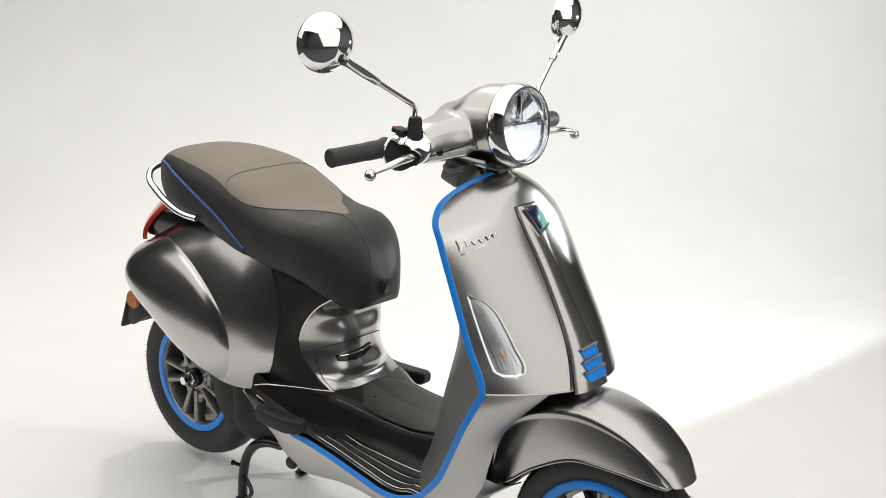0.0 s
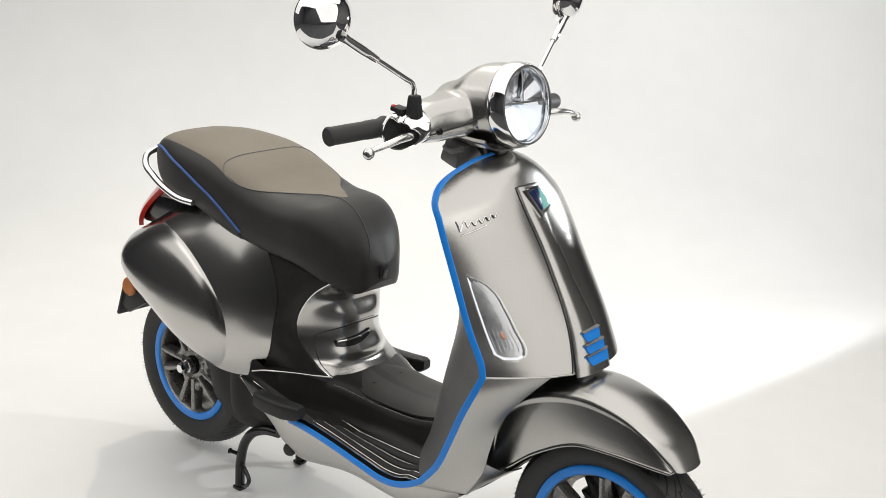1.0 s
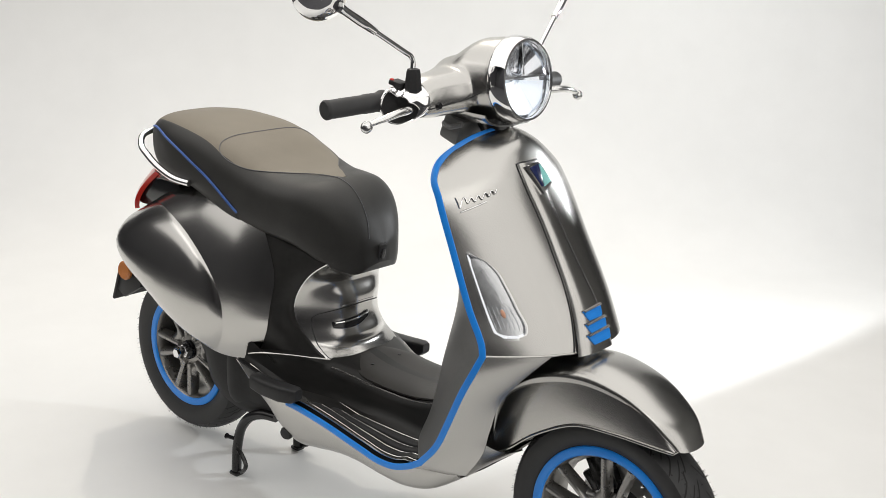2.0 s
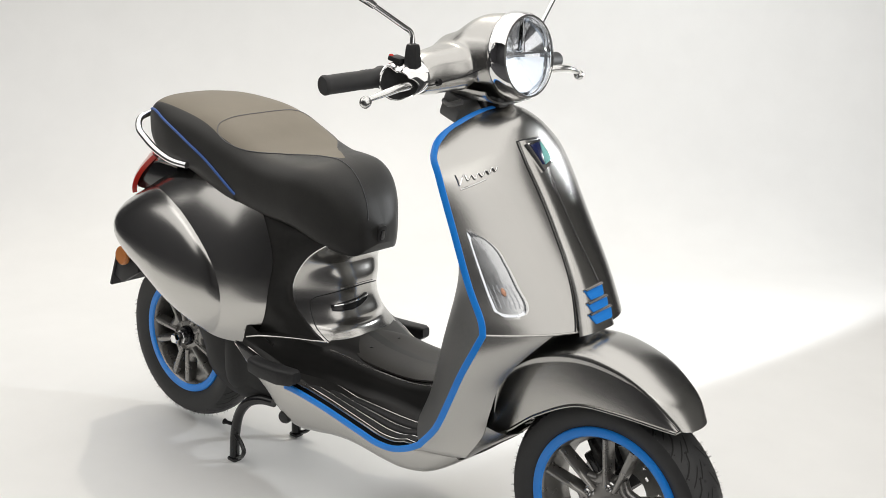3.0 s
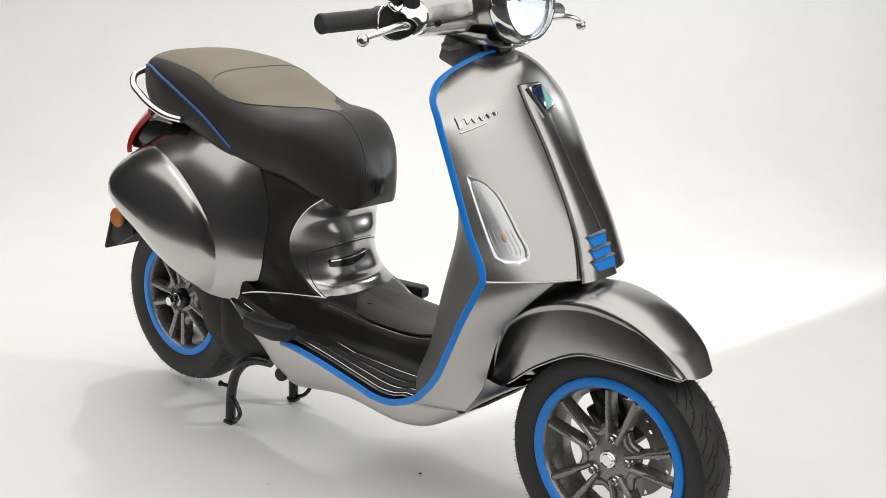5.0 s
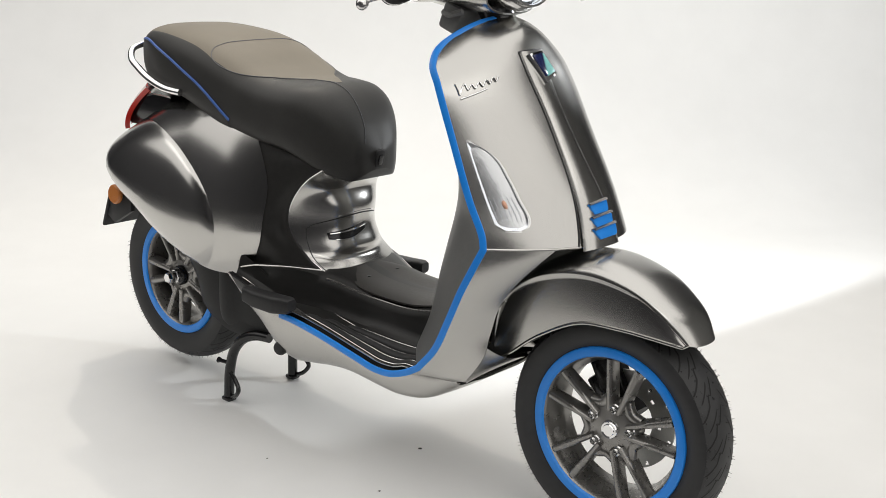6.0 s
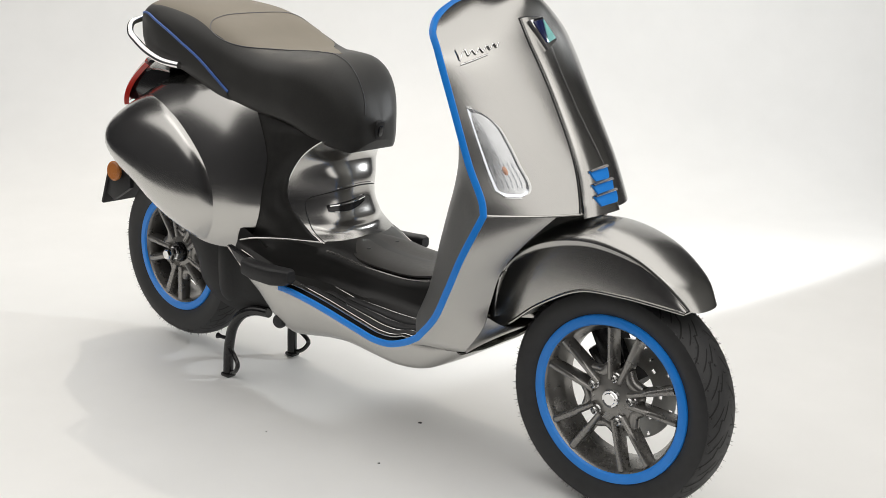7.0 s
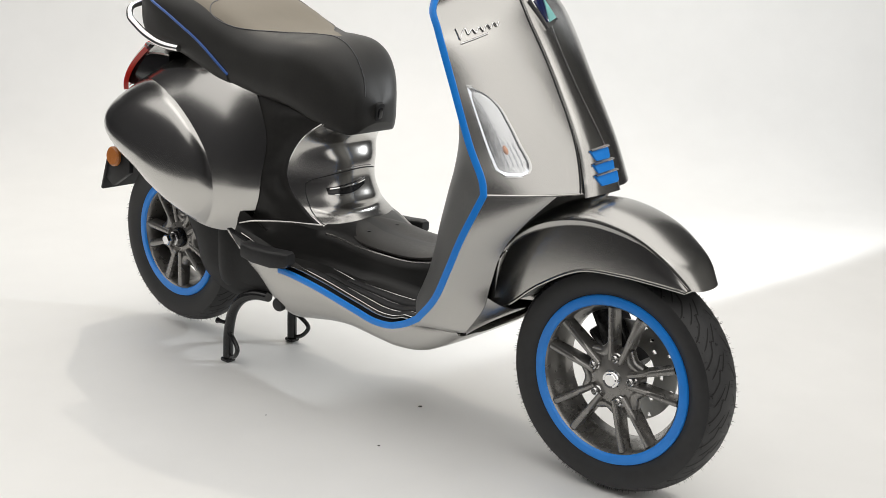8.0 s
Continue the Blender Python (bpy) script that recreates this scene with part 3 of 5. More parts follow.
def build_pillar_side():
    """From under the body shell forward to the rolled rim of the front."""
    rows = []
    for z in np.linspace(0.386, 0.712, 50):
        e = value(PILLAR_EDGE, min(z, 0.645))
        half = value(PILLAR_HALF, min(z, 0.645))
        x0 = shell_edge(z)
        back, near, edge = (abs(body_out(x, z).y) for x in (x0 - 0.04, x0 - 0.012, x0 + 0.002))
        tuck = 0.035 * max(0.0, (z - 0.64) / 0.07)
        line = [(x0 - 0.04, -back + 0.012, z), (x0 - 0.012, -near + 0.006, z), (x0 + 0.004, -edge + 0.0035, z)]
        room = e - 0.014 - x0
        line += [(x0 + room * 0.5, -(edge * 0.5 + (half + 0.008) * 0.5) + tuck * 0.6, z), (e - 0.012, -half - 0.0075 + tuck, z), (e - 0.004, -half - 0.0055 + tuck, z), (e + 0.0005, -half - 0.001 + tuck, z)]
        rows.append([tuple(p) for p in path(line, 30)])
    return thicken(grid_bm(rows), 0.003)


part("pillar_front", build_pillar_front(), SATIN_POLISH, scooter, "polished grey metal front of the seat pillar")
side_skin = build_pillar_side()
part("pillar_side", mirrored(side_skin), PILLAR_REFLECTION, scooter, "side of the seat pillar, dark reflection put into its colour")
part("pillar_side", side_skin, PILLAR_REFLECTION, scooter, "side of the seat pillar, dark reflection put into its colour")


for side in (1, -1):
    line = [pillar_at(z, -1.0) + Vector((0.0, -0.0005, 0)) for z in np.linspace(0.405, 0.640, 40)]
    bead = tube_bm(line, 0.0022, 8)
    part("pillar_rim", mirrored(bead) if side < 0 else bead, CHROME, scooter, "bright rolled rim of the pillar")


def door_point(t, w, lift=0.004):
    """t from the foot of the door to its top, w from its right edge (-1) to its left (1)."""
    v = w * (0.97 - 0.13 * t ** 1.5)
    z = 0.405 + (0.116 - 0.037 * v * v) * t
    return pillar_at(z, v) + Vector((0.94, 0.25 * v, 0.2)).normalized() * lift


def build_glove_door():
    rows = []
    for t in np.linspace(0, 1, 20):
        rows.append([door_point(t, w) for w in np.linspace(-1, 1, 33)])
    return thicken(grid_bm(rows), 0.006)


door = part("glove_box_door", build_glove_door(), SATIN_POLISH, scooter, "polished metal glove box door")
# A thin black tube drawn along the gap round the door.
gap = [door_point(1.0, w) for w in np.linspace(0.55, -0.93, 26)] + [door_point(t, -1.0) for t in np.linspace(0.95, 0.05, 12)] + [door_point(0.0, w) for w in np.linspace(-0.97, 0.45, 26)]
part("door_gap_tube", tube_bm(gap, 0.0016, 6), BLACK, door, "black tube along the door gap")
part("door_bead", tube_bm([door_point(1.045, w, 0.003) for w in np.linspace(0.5, -0.93, 26)] + [door_point(t, -1.035, 0.003) for t in np.linspace(0.98, 0.03, 12)], 0.0015, 6), CHROME, door, "bright edge beside the door gap")


def recess_point(u, h, lift):
    """u along the finger recess from 0 to 1, h from its lower edge to its upper."""
    v = -0.63 + 0.73 * u
    low, top = 0.468 + 0.016 * u - 0.008 * math.sin(math.pi * u), 0.481 + 0.017 * u
    return pillar_at(low + (top - low) * h, v) + Vector((0.95, 0.25 * v, 0.15)).normalized() * lift


part("handle_recess", thicken(grid_bm([[recess_point(u, h, 0.0052) for h in np.linspace(0, 1, 6)] for u in np.linspace(0, 1, 16)]), 0.002), GLOSS_BLACK, door, "dark finger recess")
rim = [recess_point(u, 0, 0.006) for u in np.linspace(0, 1, 14)] + [recess_point(1, h, 0.006) for h in (0.3, 0.6, 0.9)]
part("recess_rim", tube_bm(rim, 0.0013, 6), CHROME, door, "bright edge of the recess")
part("handle_bar", tube_bm([recess_point(u, 0.80, 0.0075) for u in np.linspace(0.05, 0.97, 12)], 0.0030, 8), CHROME, door, "slim chrome pull")

# ---- seat
SEAT_TOP = [(-0.045, 0.858), (0.0, 0.886), (0.08, 0.900), (0.18, 0.897), (0.26, 0.886), (0.34, 0.861), (0.42, 0.827), (0.48, 0.811), (0.54, 0.808), (0.59, 0.803), (0.625, 0.787), (0.658, 0.757), (0.684, 0.718), (0.7032, 0.672)]
SEAT_LOW = [(-0.045, 0.8), (0.02, 0.765), (0.1, 0.752), (0.2, 0.742), (0.36, 0.692), (0.46, 0.672), (0.56, 0.653), (0.610, 0.630), (0.650, 0.613), (0.684, 0.609), (0.7032, 0.632)]
SEAT_HALF = [(-0.045, 0.055), (-0.02, 0.09), (0.03, 0.122), (0.1, 0.15), (0.2, 0.166), (0.3, 0.17), (0.4, 0.163), (0.5, 0.152), (0.58, 0.138), (0.634, 0.114), (0.664, 0.090), (0.684, 0.066), (0.697, 0.042), (0.7032, 0.015)]
SEAT_EDGE = [(-0.045, 0.843), (0.0, 0.858), (0.06, 0.861), (0.117, 0.850), (0.225, 0.812), (0.309, 0.771), (0.363, 0.731), (0.385, 0.713)]


def seat_at(x, a):
    """a from the middle of the top (0) by the side (1) to the bottom (2)."""
    top, low, half = value(SEAT_TOP, x), value(SEAT_LOW, x), value(SEAT_HALF, x)
    side = low + (top - low) * 0.42
    if a <= 1:
        f = a * math.pi / 2
        return Vector((x, -half * math.sin(f) ** 0.66, side + (top - side) * max(math.cos(f), 0) ** 0.52))
    f = (a - 1) * math.pi / 2
    return Vector((x, -half * (0.80 + 0.20 * max(math.cos(f), 0) ** 0.7), side - (side - low) * math.sin(f) ** 0.9))


SEAT_PAD = [(-0.045, 0.044), (0.0, 0.088), (0.05, 0.110), (0.1, 0.126), (0.2, 0.142), (0.3, 0.150), (0.34, 0.154), (0.365, 0.151), (0.40, 0.140), (0.433, 0.120), (0.468, 0.086), (0.505, 0.052), (0.53, 0.037), (0.55, 0.023), (0.57, 0.008), (0.58, 0.003), (0.7032, 0.003)]


def pad_edge(x):
    """Where the lit tone of the top meets the shaded side."""
    lo, hi = 0.0, 1.0
    y = min(value(SEAT_PAD, x), value(SEAT_HALF, x) * 0.9)
    for _ in range(22):
        mid = (lo + hi) / 2
        if -seat_at(x, mid).y > y:
            hi = mid
        else:
            lo = mid
    return hi


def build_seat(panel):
    """The seat's shell in its shaded tone, or its top in the lit tone."""
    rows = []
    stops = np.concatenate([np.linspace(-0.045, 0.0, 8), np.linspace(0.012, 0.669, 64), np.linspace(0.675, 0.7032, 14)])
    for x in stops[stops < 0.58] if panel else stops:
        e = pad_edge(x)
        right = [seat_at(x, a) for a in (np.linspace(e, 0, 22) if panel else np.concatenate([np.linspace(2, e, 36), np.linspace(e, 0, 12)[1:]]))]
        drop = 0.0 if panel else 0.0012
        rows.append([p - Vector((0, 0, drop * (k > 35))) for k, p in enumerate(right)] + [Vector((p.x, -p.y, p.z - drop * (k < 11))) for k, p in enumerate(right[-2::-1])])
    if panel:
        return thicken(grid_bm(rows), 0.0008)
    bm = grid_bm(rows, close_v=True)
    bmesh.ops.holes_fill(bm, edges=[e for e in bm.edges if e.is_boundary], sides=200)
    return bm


seat = part("seat", build_seat(False), SIDE_VINYL, scooter, "vinyl seat, lit top and shaded sides put into its colours", smooth=60)
part("seat_top", build_seat(True), LIT_VINYL, seat, "vinyl seat top, coloured lighter for the light on it", smooth=60)


def on_seat(x, z):
    """The right side of the seat at that height."""
    lo, hi = 0.0, 2.0
    for _ in range(26):
        mid = (lo + hi) / 2
        if seat_at(x, mid).z > z:
            lo = mid
        else:
            hi = mid
    return seat_at(x, (lo + hi) / 2)


def build_piping():
    half = [on_seat(x, value(SEAT_EDGE, x)) + Vector((0, -0.001, 0)) for x in np.linspace(0.385, -0.043, 44)]
    line = half + [Vector((p.x, -p.y, p.z)) for p in half[::-1]]
    return tube_bm(line, 0.0032, 8)


part("blue_piping", build_piping(), PIPING, seat, "thin blue piping")


def build_seat_skirt():
    """The matt side panel behind the piping."""
    rows = []
    for x in np.linspace(-0.04, 0.381, 36):
        z1, z0 = value(SEAT_EDGE, x) - 0.002, value(SEAT_LOW, x) + 0.004
        rows.append([on_seat(x, z0 + (z1 - z0) * t) + Vector((0, -0.0022, 0)) for t in np.linspace(0, 1, 12)])
    bm = grid_bm(rows)
    return joined(bm.copy(), mirrored(bm))


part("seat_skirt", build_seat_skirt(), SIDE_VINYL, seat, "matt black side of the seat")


def seat_over(x, y):
    """The top of the seat at that place."""
    lo, hi = 0.0, 1.0
    for _ in range(24):
        mid = (lo + hi) / 2
        if seat_at(x, mid).y < y:
            hi = mid
        else:
            lo = mid
    return seat_at(x, (lo + hi) / 2)


def build_seam():
    """The stitched line round the rider's pad, out to the nose of the seat."""
    plan = [(0.299, 0.0), (0.298, -0.055), (0.296, -0.104), (0.300, -0.136), (0.314, -0.150), (0.340, -0.154), (0.365, -0.151), (0.400, -0.140), (0.433, -0.120), (0.468, -0.086), (0.505, -0.050), (0.545, -0.028)]
    nose = [(0.60, -0.020), (0.64, -0.022), (0.668, -0.027), (0.685, -0.033), (0.694, -0.040)]
    half = [seat_over(x, y) + Vector((0.0002, 0, 0.0006)) for x, y, _ in path([(x, y, 0) for x, y in plan + nose], 90)]
    line = [Vector((p.x, -p.y, p.z)) for p in half[54:0:-1]] + half
    return tube_bm(line, 0.0010, 6)


part("seat_seam", build_seam(), SEAM_GREY, seat, "stitched seam round the rider's pad")
m_lock = frame_of((0.7040, -0.006, 0.652), (0.95, -0.05, -0.20), (0, 1, 0))
loop = [(0.0135 * math.copysign(abs(math.cos(a)) ** 0.6, math.cos(a)), 0.022 * math.copysign(abs(math.sin(a)) ** 0.6, math.sin(a))) for a in np.linspace(0, 2 * math.pi, 28, endpoint=False)]
part("lock_surround", plate_bm(loop, 0.012, m_lock @ pose(0, 0, 0.003), 0.002), BLACK, seat, "black lock surround")
part("lock_slot", plate_bm([(x * 0.5, y * 0.55) for x, y in loop], 0.01, m_lock @ pose(0, 0, 0.0045), 0.001), GLOSS_BLACK, seat)

# ---- grab rail, tail lamp, plate holder
rail = [(0.225, -0.172, 0.757), (0.19, -0.178, 0.760), (0.12, -0.172, 0.772), (0.05, -0.160, 0.795), (0.005, -0.148, 0.815), (-0.018, -0.128, 0.832), (-0.03, -0.09, 0.842), (-0.034, -0.04, 0.846), (-0.034, 0.0, 0.847)]
rail = rail + [(x, -y, z) for x, y, z in rail[-2::-1]]
part("grab_rail", tube_bm(path(rail, 90), 0.0085, 12), CHROME, scooter, "chrome grab rail")


def build_tail_lamp():
    rows = []
    for t in np.linspace(0, 1, 14):
        z = 0.628 + 0.118 * t
        back = -0.195 + 0.105 * t ** 1.3
        half = 0.086 * (0.75 + 0.35 * math.sin(math.pi * (0.15 + 0.6 * t)))
        row = []
        for v in np.linspace(-1, 1, 25):
            row.append((back + 0.062 * abs(v) ** 2.2, half * v, z - 0.012 * abs(v)))
        rows.append(row)
    return thicken(grid_bm(rows), 0.012)


tail_lamp = part("tail_lamp", build_tail_lamp(), RED_LENS, scooter, "red wraparound tail lamp")
rows = []
for t in np.linspace(0, 1, 8):
    z, back, half = 0.632 + 0.108 * t, -0.165 + 0.095 * t ** 1.3, 0.072 * (0.75 + 0.35 * math.sin(math.pi * (0.15 + 0.6 * t)))
    rows.append([(back + 0.045, -half, z), (back, -half * 0.7, z), (back, half * 0.7, z), (back + 0.045, half, z), (0.06, half, z), (0.06, -half, z)])
bm = grid_bm(rows, close_v=True)
bmesh.ops.holes_fill(bm, edges=[e for e in bm.edges if e.is_boundary], sides=20)
part("lamp_housing", bm, GLOSS_BLACK, tail_lamp, "black lamp housing", smooth=30)
shroud = [(-0.055, 0.080, 0.742), (-0.02, 0.095, 0.752), (0.04, 0.110, 0.758), (0.1, 0.125, 0.760)]
rows = [[(x + 0.02 * abs(v), half * v, z - 0.028 * abs(v) ** 3) for v in np.linspace(-1, 1, 15)] for x, half, z in path([(a, b, c) for a, b, c in shroud], 12)]
part("tail_shroud", thicken(grid_bm(rows), 0.006), SATIN_POLISH, scooter, "brushed metal panel under the seat's tail")
m_plate = frame_of((-0.224, 0.0, 0.395), (-0.93, 0, 0.36), (0, 1, 0))
holder = part("plate_holder", box_bm((0.17, 0.12, 0.010), m_plate, 0.004), BLACK, scooter, "black plastic number plate holder")
part("plate_arm", joined(box_bm((0.16, 0.10, 0.02), pose(-0.165, 0, 0.437, 0, -28, 0), 0.006), plate_bm([(-0.202, 0.453), (-0.214, 0.442), (-0.230, 0.371), (-0.198, 0.354), (-0.122, 0.398), (-0.119, 0.448)], 0.012, frame_of((0, -0.080, 0), (0, -1, 0), (1, 0, 0)), 0.003)), BLACK, holder)
part("side_reflector", lathe_bm([(0.0001, 0.010), (0.022, 0.010), (0.026, 0.006), (0.026, 0.0), (0.0001, 0.0)], frame_of((-0.172, -0.088, 0.438), (0.05, -1, 0.05), (1, 0, 0)), 28), AMBER_LENS, holder, "round amber side reflector")

# ---- side script on the flank: plain dark strokes in place of the lettering
for k in range(6):
    x = -0.122 + 0.014 * k
    z = 0.545 - 0.017 * k
    a, b = body_out(x, z + 0.008, 0.004), body_out(x + 0.004, z - 0.008, 0.004)
    part("flank_script", tube_bm([a, (a + b) / 2 + Vector((0.003, 0, 0)), b], 0.0018, 6), GLOSS_BLACK, scooter)

# ---- horn cover on the shield, with its blue vents
COVER_W = [(0.0, 0.036), (0.12, 0.033), (0.25, 0.028), (0.45, 0.031), (0.7, 0.042), (1.0, 0.058)]


def cover_at(t, v):
    """t from the top of the cover to its foot; v across."""
    s = 0.20 + 0.80 * t
    half = value(COVER_W, t)
    y = SHIELD_Y + half * v
    c = shield_at(s, 0.0)
    lift = (0.003 + 0.007 * t) * (1 - abs(v) ** 4) + 0.0035 * (1 - abs(v) ** 10)
    drop = 0.020 * max(0, (t - 0.93) / 0.07)
    return Vector((c.x + lift * 0.93 - 0.004 * v * v, y, c.z + lift * 0.36 - drop * 0.4))


def build_cover():
    rows = [[cover_at(t, v) for v in np.linspace(-1, 1, 41)] for t in np.linspace(0.0, 1.0, 40)]
    return thicken(grid_bm(rows), 0.004)


cover = part("horn_cover", build_cover(), BRUSHED, scooter, "brushed metal horn cover with three blue vents")


def cover_frame(t, v, lift=0.0):
    p = cover_at(t, v)
    du, dv = cover_at(min(t + 0.01, 1), v) - cover_at(t - 0.01, v), cover_at(t, v + 0.02) - cover_at(t, v - 0.02)
    n = dv.cross(du).normalized()
    n = n if n.x > 0 else -n
    return frame_of(p + n * lift, n, (0, 1, 0))


for t in (0.745, 0.825, 0.905):
    m = cover_frame(t, 0.02, 0.0012)
    w = 0.029 + 0.007 * (t - 0.745) / 0.16
    part("vent_recess", plate_bm([(-w, 0.010), (w * 0.95, 0.012), (w * 1.05, 0.008), (w * 0.95, -0.007), (w * 0.8, -0.0105), (-w * 0.62, -0.0115), (-w * 0.85, -0.002)], 0.014, m, 0.001), BLUE, cover, "recessed blue vent")
    rows = []
    for u in np.linspace(-1.02, 1.02, 9):
        q = m @ Vector((u * w, 0.011 + 0.002 * u, 0.0))
        out = m.to_3x3() @ Vector((0, 0, 1))
        down = m.to_3x3() @ Vector((0, -1, 0))
        rows.append([q + out * 0.0005 - down * 0.003, q + out * 0.003 - down * 0.001, q + out * 0.0045 + down * 0.0008, q + out * 0.003 + down * 0.002])
    part("vent_lip", thicken(grid_bm(rows), 0.0015), BRUSHED, cover)

# black tube added for the shadow in the gap beside the cover
gap = [shield_at(0.20 + 0.80 * t, -(value(COVER_W, t) + 0.003) / (SHIELD_Y - spline(EDGE, [0.2 + 0.8 * t])[0][1])) for t in np.linspace(0.0, 1.0, 36)]
top_gap = [shield_at(0.195, v) for v in np.linspace(-0.13, 0.13, 7)]
gap_line = gap[::-1] + top_gap + [Vector((p.x, 2 * SHIELD_Y - p.y, p.z)) for p in gap]
part("cover_gap_shade", tube_bm(gap_line, 0.0018, 6), BLACK, cover, "black tube in place of the gap's shade")

# ---- emblem: a kite of navy and turquoise on a chrome base, left plain
m_badge = cover_frame(0.095, -0.02, 0.005)
kite = [(-0.026, 0.024), (0.010, 0.028), (0.031, -0.014), (-0.003, -0.030)]
emblem = part("emblem", plate_bm([(x * 1.14, y * 1.12) for x, y in kite], 0.008, m_badge @ pose(0, 0, 0.002), 0.0015), CHROME, scooter, "chrome kite-shaped emblem in navy and turquoise")
part("emblem_navy", plate_bm([(-0.024, 0.0225), (0.006, 0.0262), (0.0005, -0.020), (-0.004, -0.020)], 0.002, m_badge @ pose(0, 0, 0.0042), 0.0004), NAVY, emblem)
part("emblem_turquoise", plate_bm([(0.0085, 0.0255), (0.0105, 0.0245), (0.029, -0.013), (0.003, -0.021)], 0.002, m_badge @ pose(0, 0, 0.0042), 0.0004), TEAL, emblem)

# ---- shield script: raised chrome strokes in place of the lettering
def script_point(u, h):
    """u along the script from 0 to 1, h across it in metres."""
    v = -0.900 + 0.375 * u
    s = 0.350 - 0.045 * u
    m = shield_frame(s, v, 0.0025)
    return m @ Vector((0, h * 0.78, 0))


wave = [(0.02, 0.016), (0.06, 0.004), (0.11, -0.014), (0.17, 0.006), (0.22, 0.009), (0.27, -0.006), (0.36, 0.004), (0.43, -0.008), (0.52, 0.004), (0.60, -0.008), (0.69, 0.005), (0.77, -0.007), (0.86, 0.005), (0.93, -0.006), (1.0, 0.003)]
strokes = [wave, [(0.12, -0.024), (0.4, -0.021), (0.70, -0.017)]]
for st in strokes:
    pts = [script_point(u, h) for u, h in path([(u, h, 0) for u, h in st], 60)[:, :2]]
    part("shield_script", tube_bm(pts, 0.0013, 6), CHROME, scooter)


# ---- front turn signals let into the shield
SIGNAL_INNER = [(0.0, -0.885), (0.05, -0.825), (0.15, -0.765), (0.35, -0.725), (0.6, -0.700), (0.90, -0.682), (0.96, -0.700), (1.0, -0.750)]


def signal_map(p, q, lift=0.0):
    """p down the lamp from 0 to 1, q across from the outer edge (0) to the inner (1)."""
    s = 0.508 + 0.365 * p
    pc = min(max(p, 0.0), 1.0)
    outer = -0.915 + 0.02 * pc + 0.05 * max(0.0, (pc - 0.92) / 0.08)
    inner = value(SIGNAL_INNER, pc)
    m = shield_frame(s, outer + (inner - outer) * q, lift)
    return m.translation


def build_signal(lift, grow, side, dome=0.004, depth=0.004):
    rows = []
    for p in np.linspace(-grow, 1 + grow, 26):
        row = []
        for q in np.linspace(-grow * 2, 1 + grow * 2, 13):
            d = dome * max(0.0, 1 - (2 * q - 1) ** 4) * max(0.0, 1 - (2 * p - 1) ** 6)
            row.append(signal_map(min(max(p, -0.03), 1.03), q, lift + d))
        rows.append(row)
    bm = thicken(grid_bm(rows), depth)
    return mirrored(bm, SHIELD_Y) if side < 0 else bm


for side in (1, -1):
    lamp = part("turn_signal", build_signal(0.0022, 0.045, side, 0.0, 0.003), POLISHED, scooter, "clear turn signal lamp with an amber bulb")
    part("signal_reflector", build_signal(0.0030, 0.0, side, -0.0020, 0.001), REFLECTOR, lamp, "faceted silver reflector")
    pts = [signal_map(0.62 + 0.1 * t, 0.5, 0.0045) for t in np.linspace(0, 1, 6)]
    bulb = tube_bm(pts, [0.002, 0.0035, 0.004, 0.004, 0.0035, 0.0015], 10)
    part("bulb", mirrored(bulb, SHIELD_Y) if side < 0 else bulb, AMBER_BULB, lamp, "amber bulb")
    for k in range(6):
        pts = [signal_map(0.58 + 0.30 * t, 0.12 + 0.135 * k, 0.0040) for t in np.linspace(0, 1, 6)]
        rib = tube_bm(pts, 0.0011, 5)
        part("lens_rib", mirrored(rib, SHIELD_Y) if side < 0 else rib, CLEAR, lamp)
    lens = part("signal_lens", build_signal(0.0066, 0.01, side, 0.002, 0.0015), CLEAR, lamp, "clear plastic lens")
    lens.visible_shadow = False
# ---- steering head
HEAD_Z = 1.079
NACELLE = [(0.825, 0.025, 1.058, 1.036), (0.85, 0.055, 1.074, 1.018), (0.89, 0.071, 1.099, 1.002), (0.94, 0.083, 1.131, 0.996), (0.98, 0.0860, 1.154, 0.995), (1.03, 0.0865, 1.162, 0.994)]


def build_nacelle():
    rows = []
    for x, shrink in [(x, 1.0) for x in np.linspace(0.825, 1.055, 28)] + [(1.055, 0.90), (1.030, 0.90)]:
        half, top, low = spline(NACELLE, [x])[0]
        c, h, half = (top + low) / 2, (top - low) / 2 * shrink, half * shrink
        rows.append([(x - 0.12 * (x - 0.825) / 0.2 * h * math.sin(a), half * math.copysign(abs(math.cos(a)) ** 0.95, math.cos(a)), c + h * math.copysign(abs(math.sin(a)) ** 0.95, math.sin(a))) for a in np.linspace(0, 2 * math.pi, 48, endpoint=False)])
    bm = grid_bm(rows, close_v=True)
    bmesh.ops.holes_fill(bm, edges=[e for e in bm.edges if e.is_boundary], sides=100)
    return bm


ARM = [(0.03, 0.950, 1.060, 0.086, 0.062), (0.07, 0.950, 1.056, 0.072, 0.047), (0.12, 0.949, 1.051, 0.057, 0.043), (0.165, 0.947, 1.047, 0.050, 0.040), (0.192, 0.946, 1.044, 0.046, 0.034)]


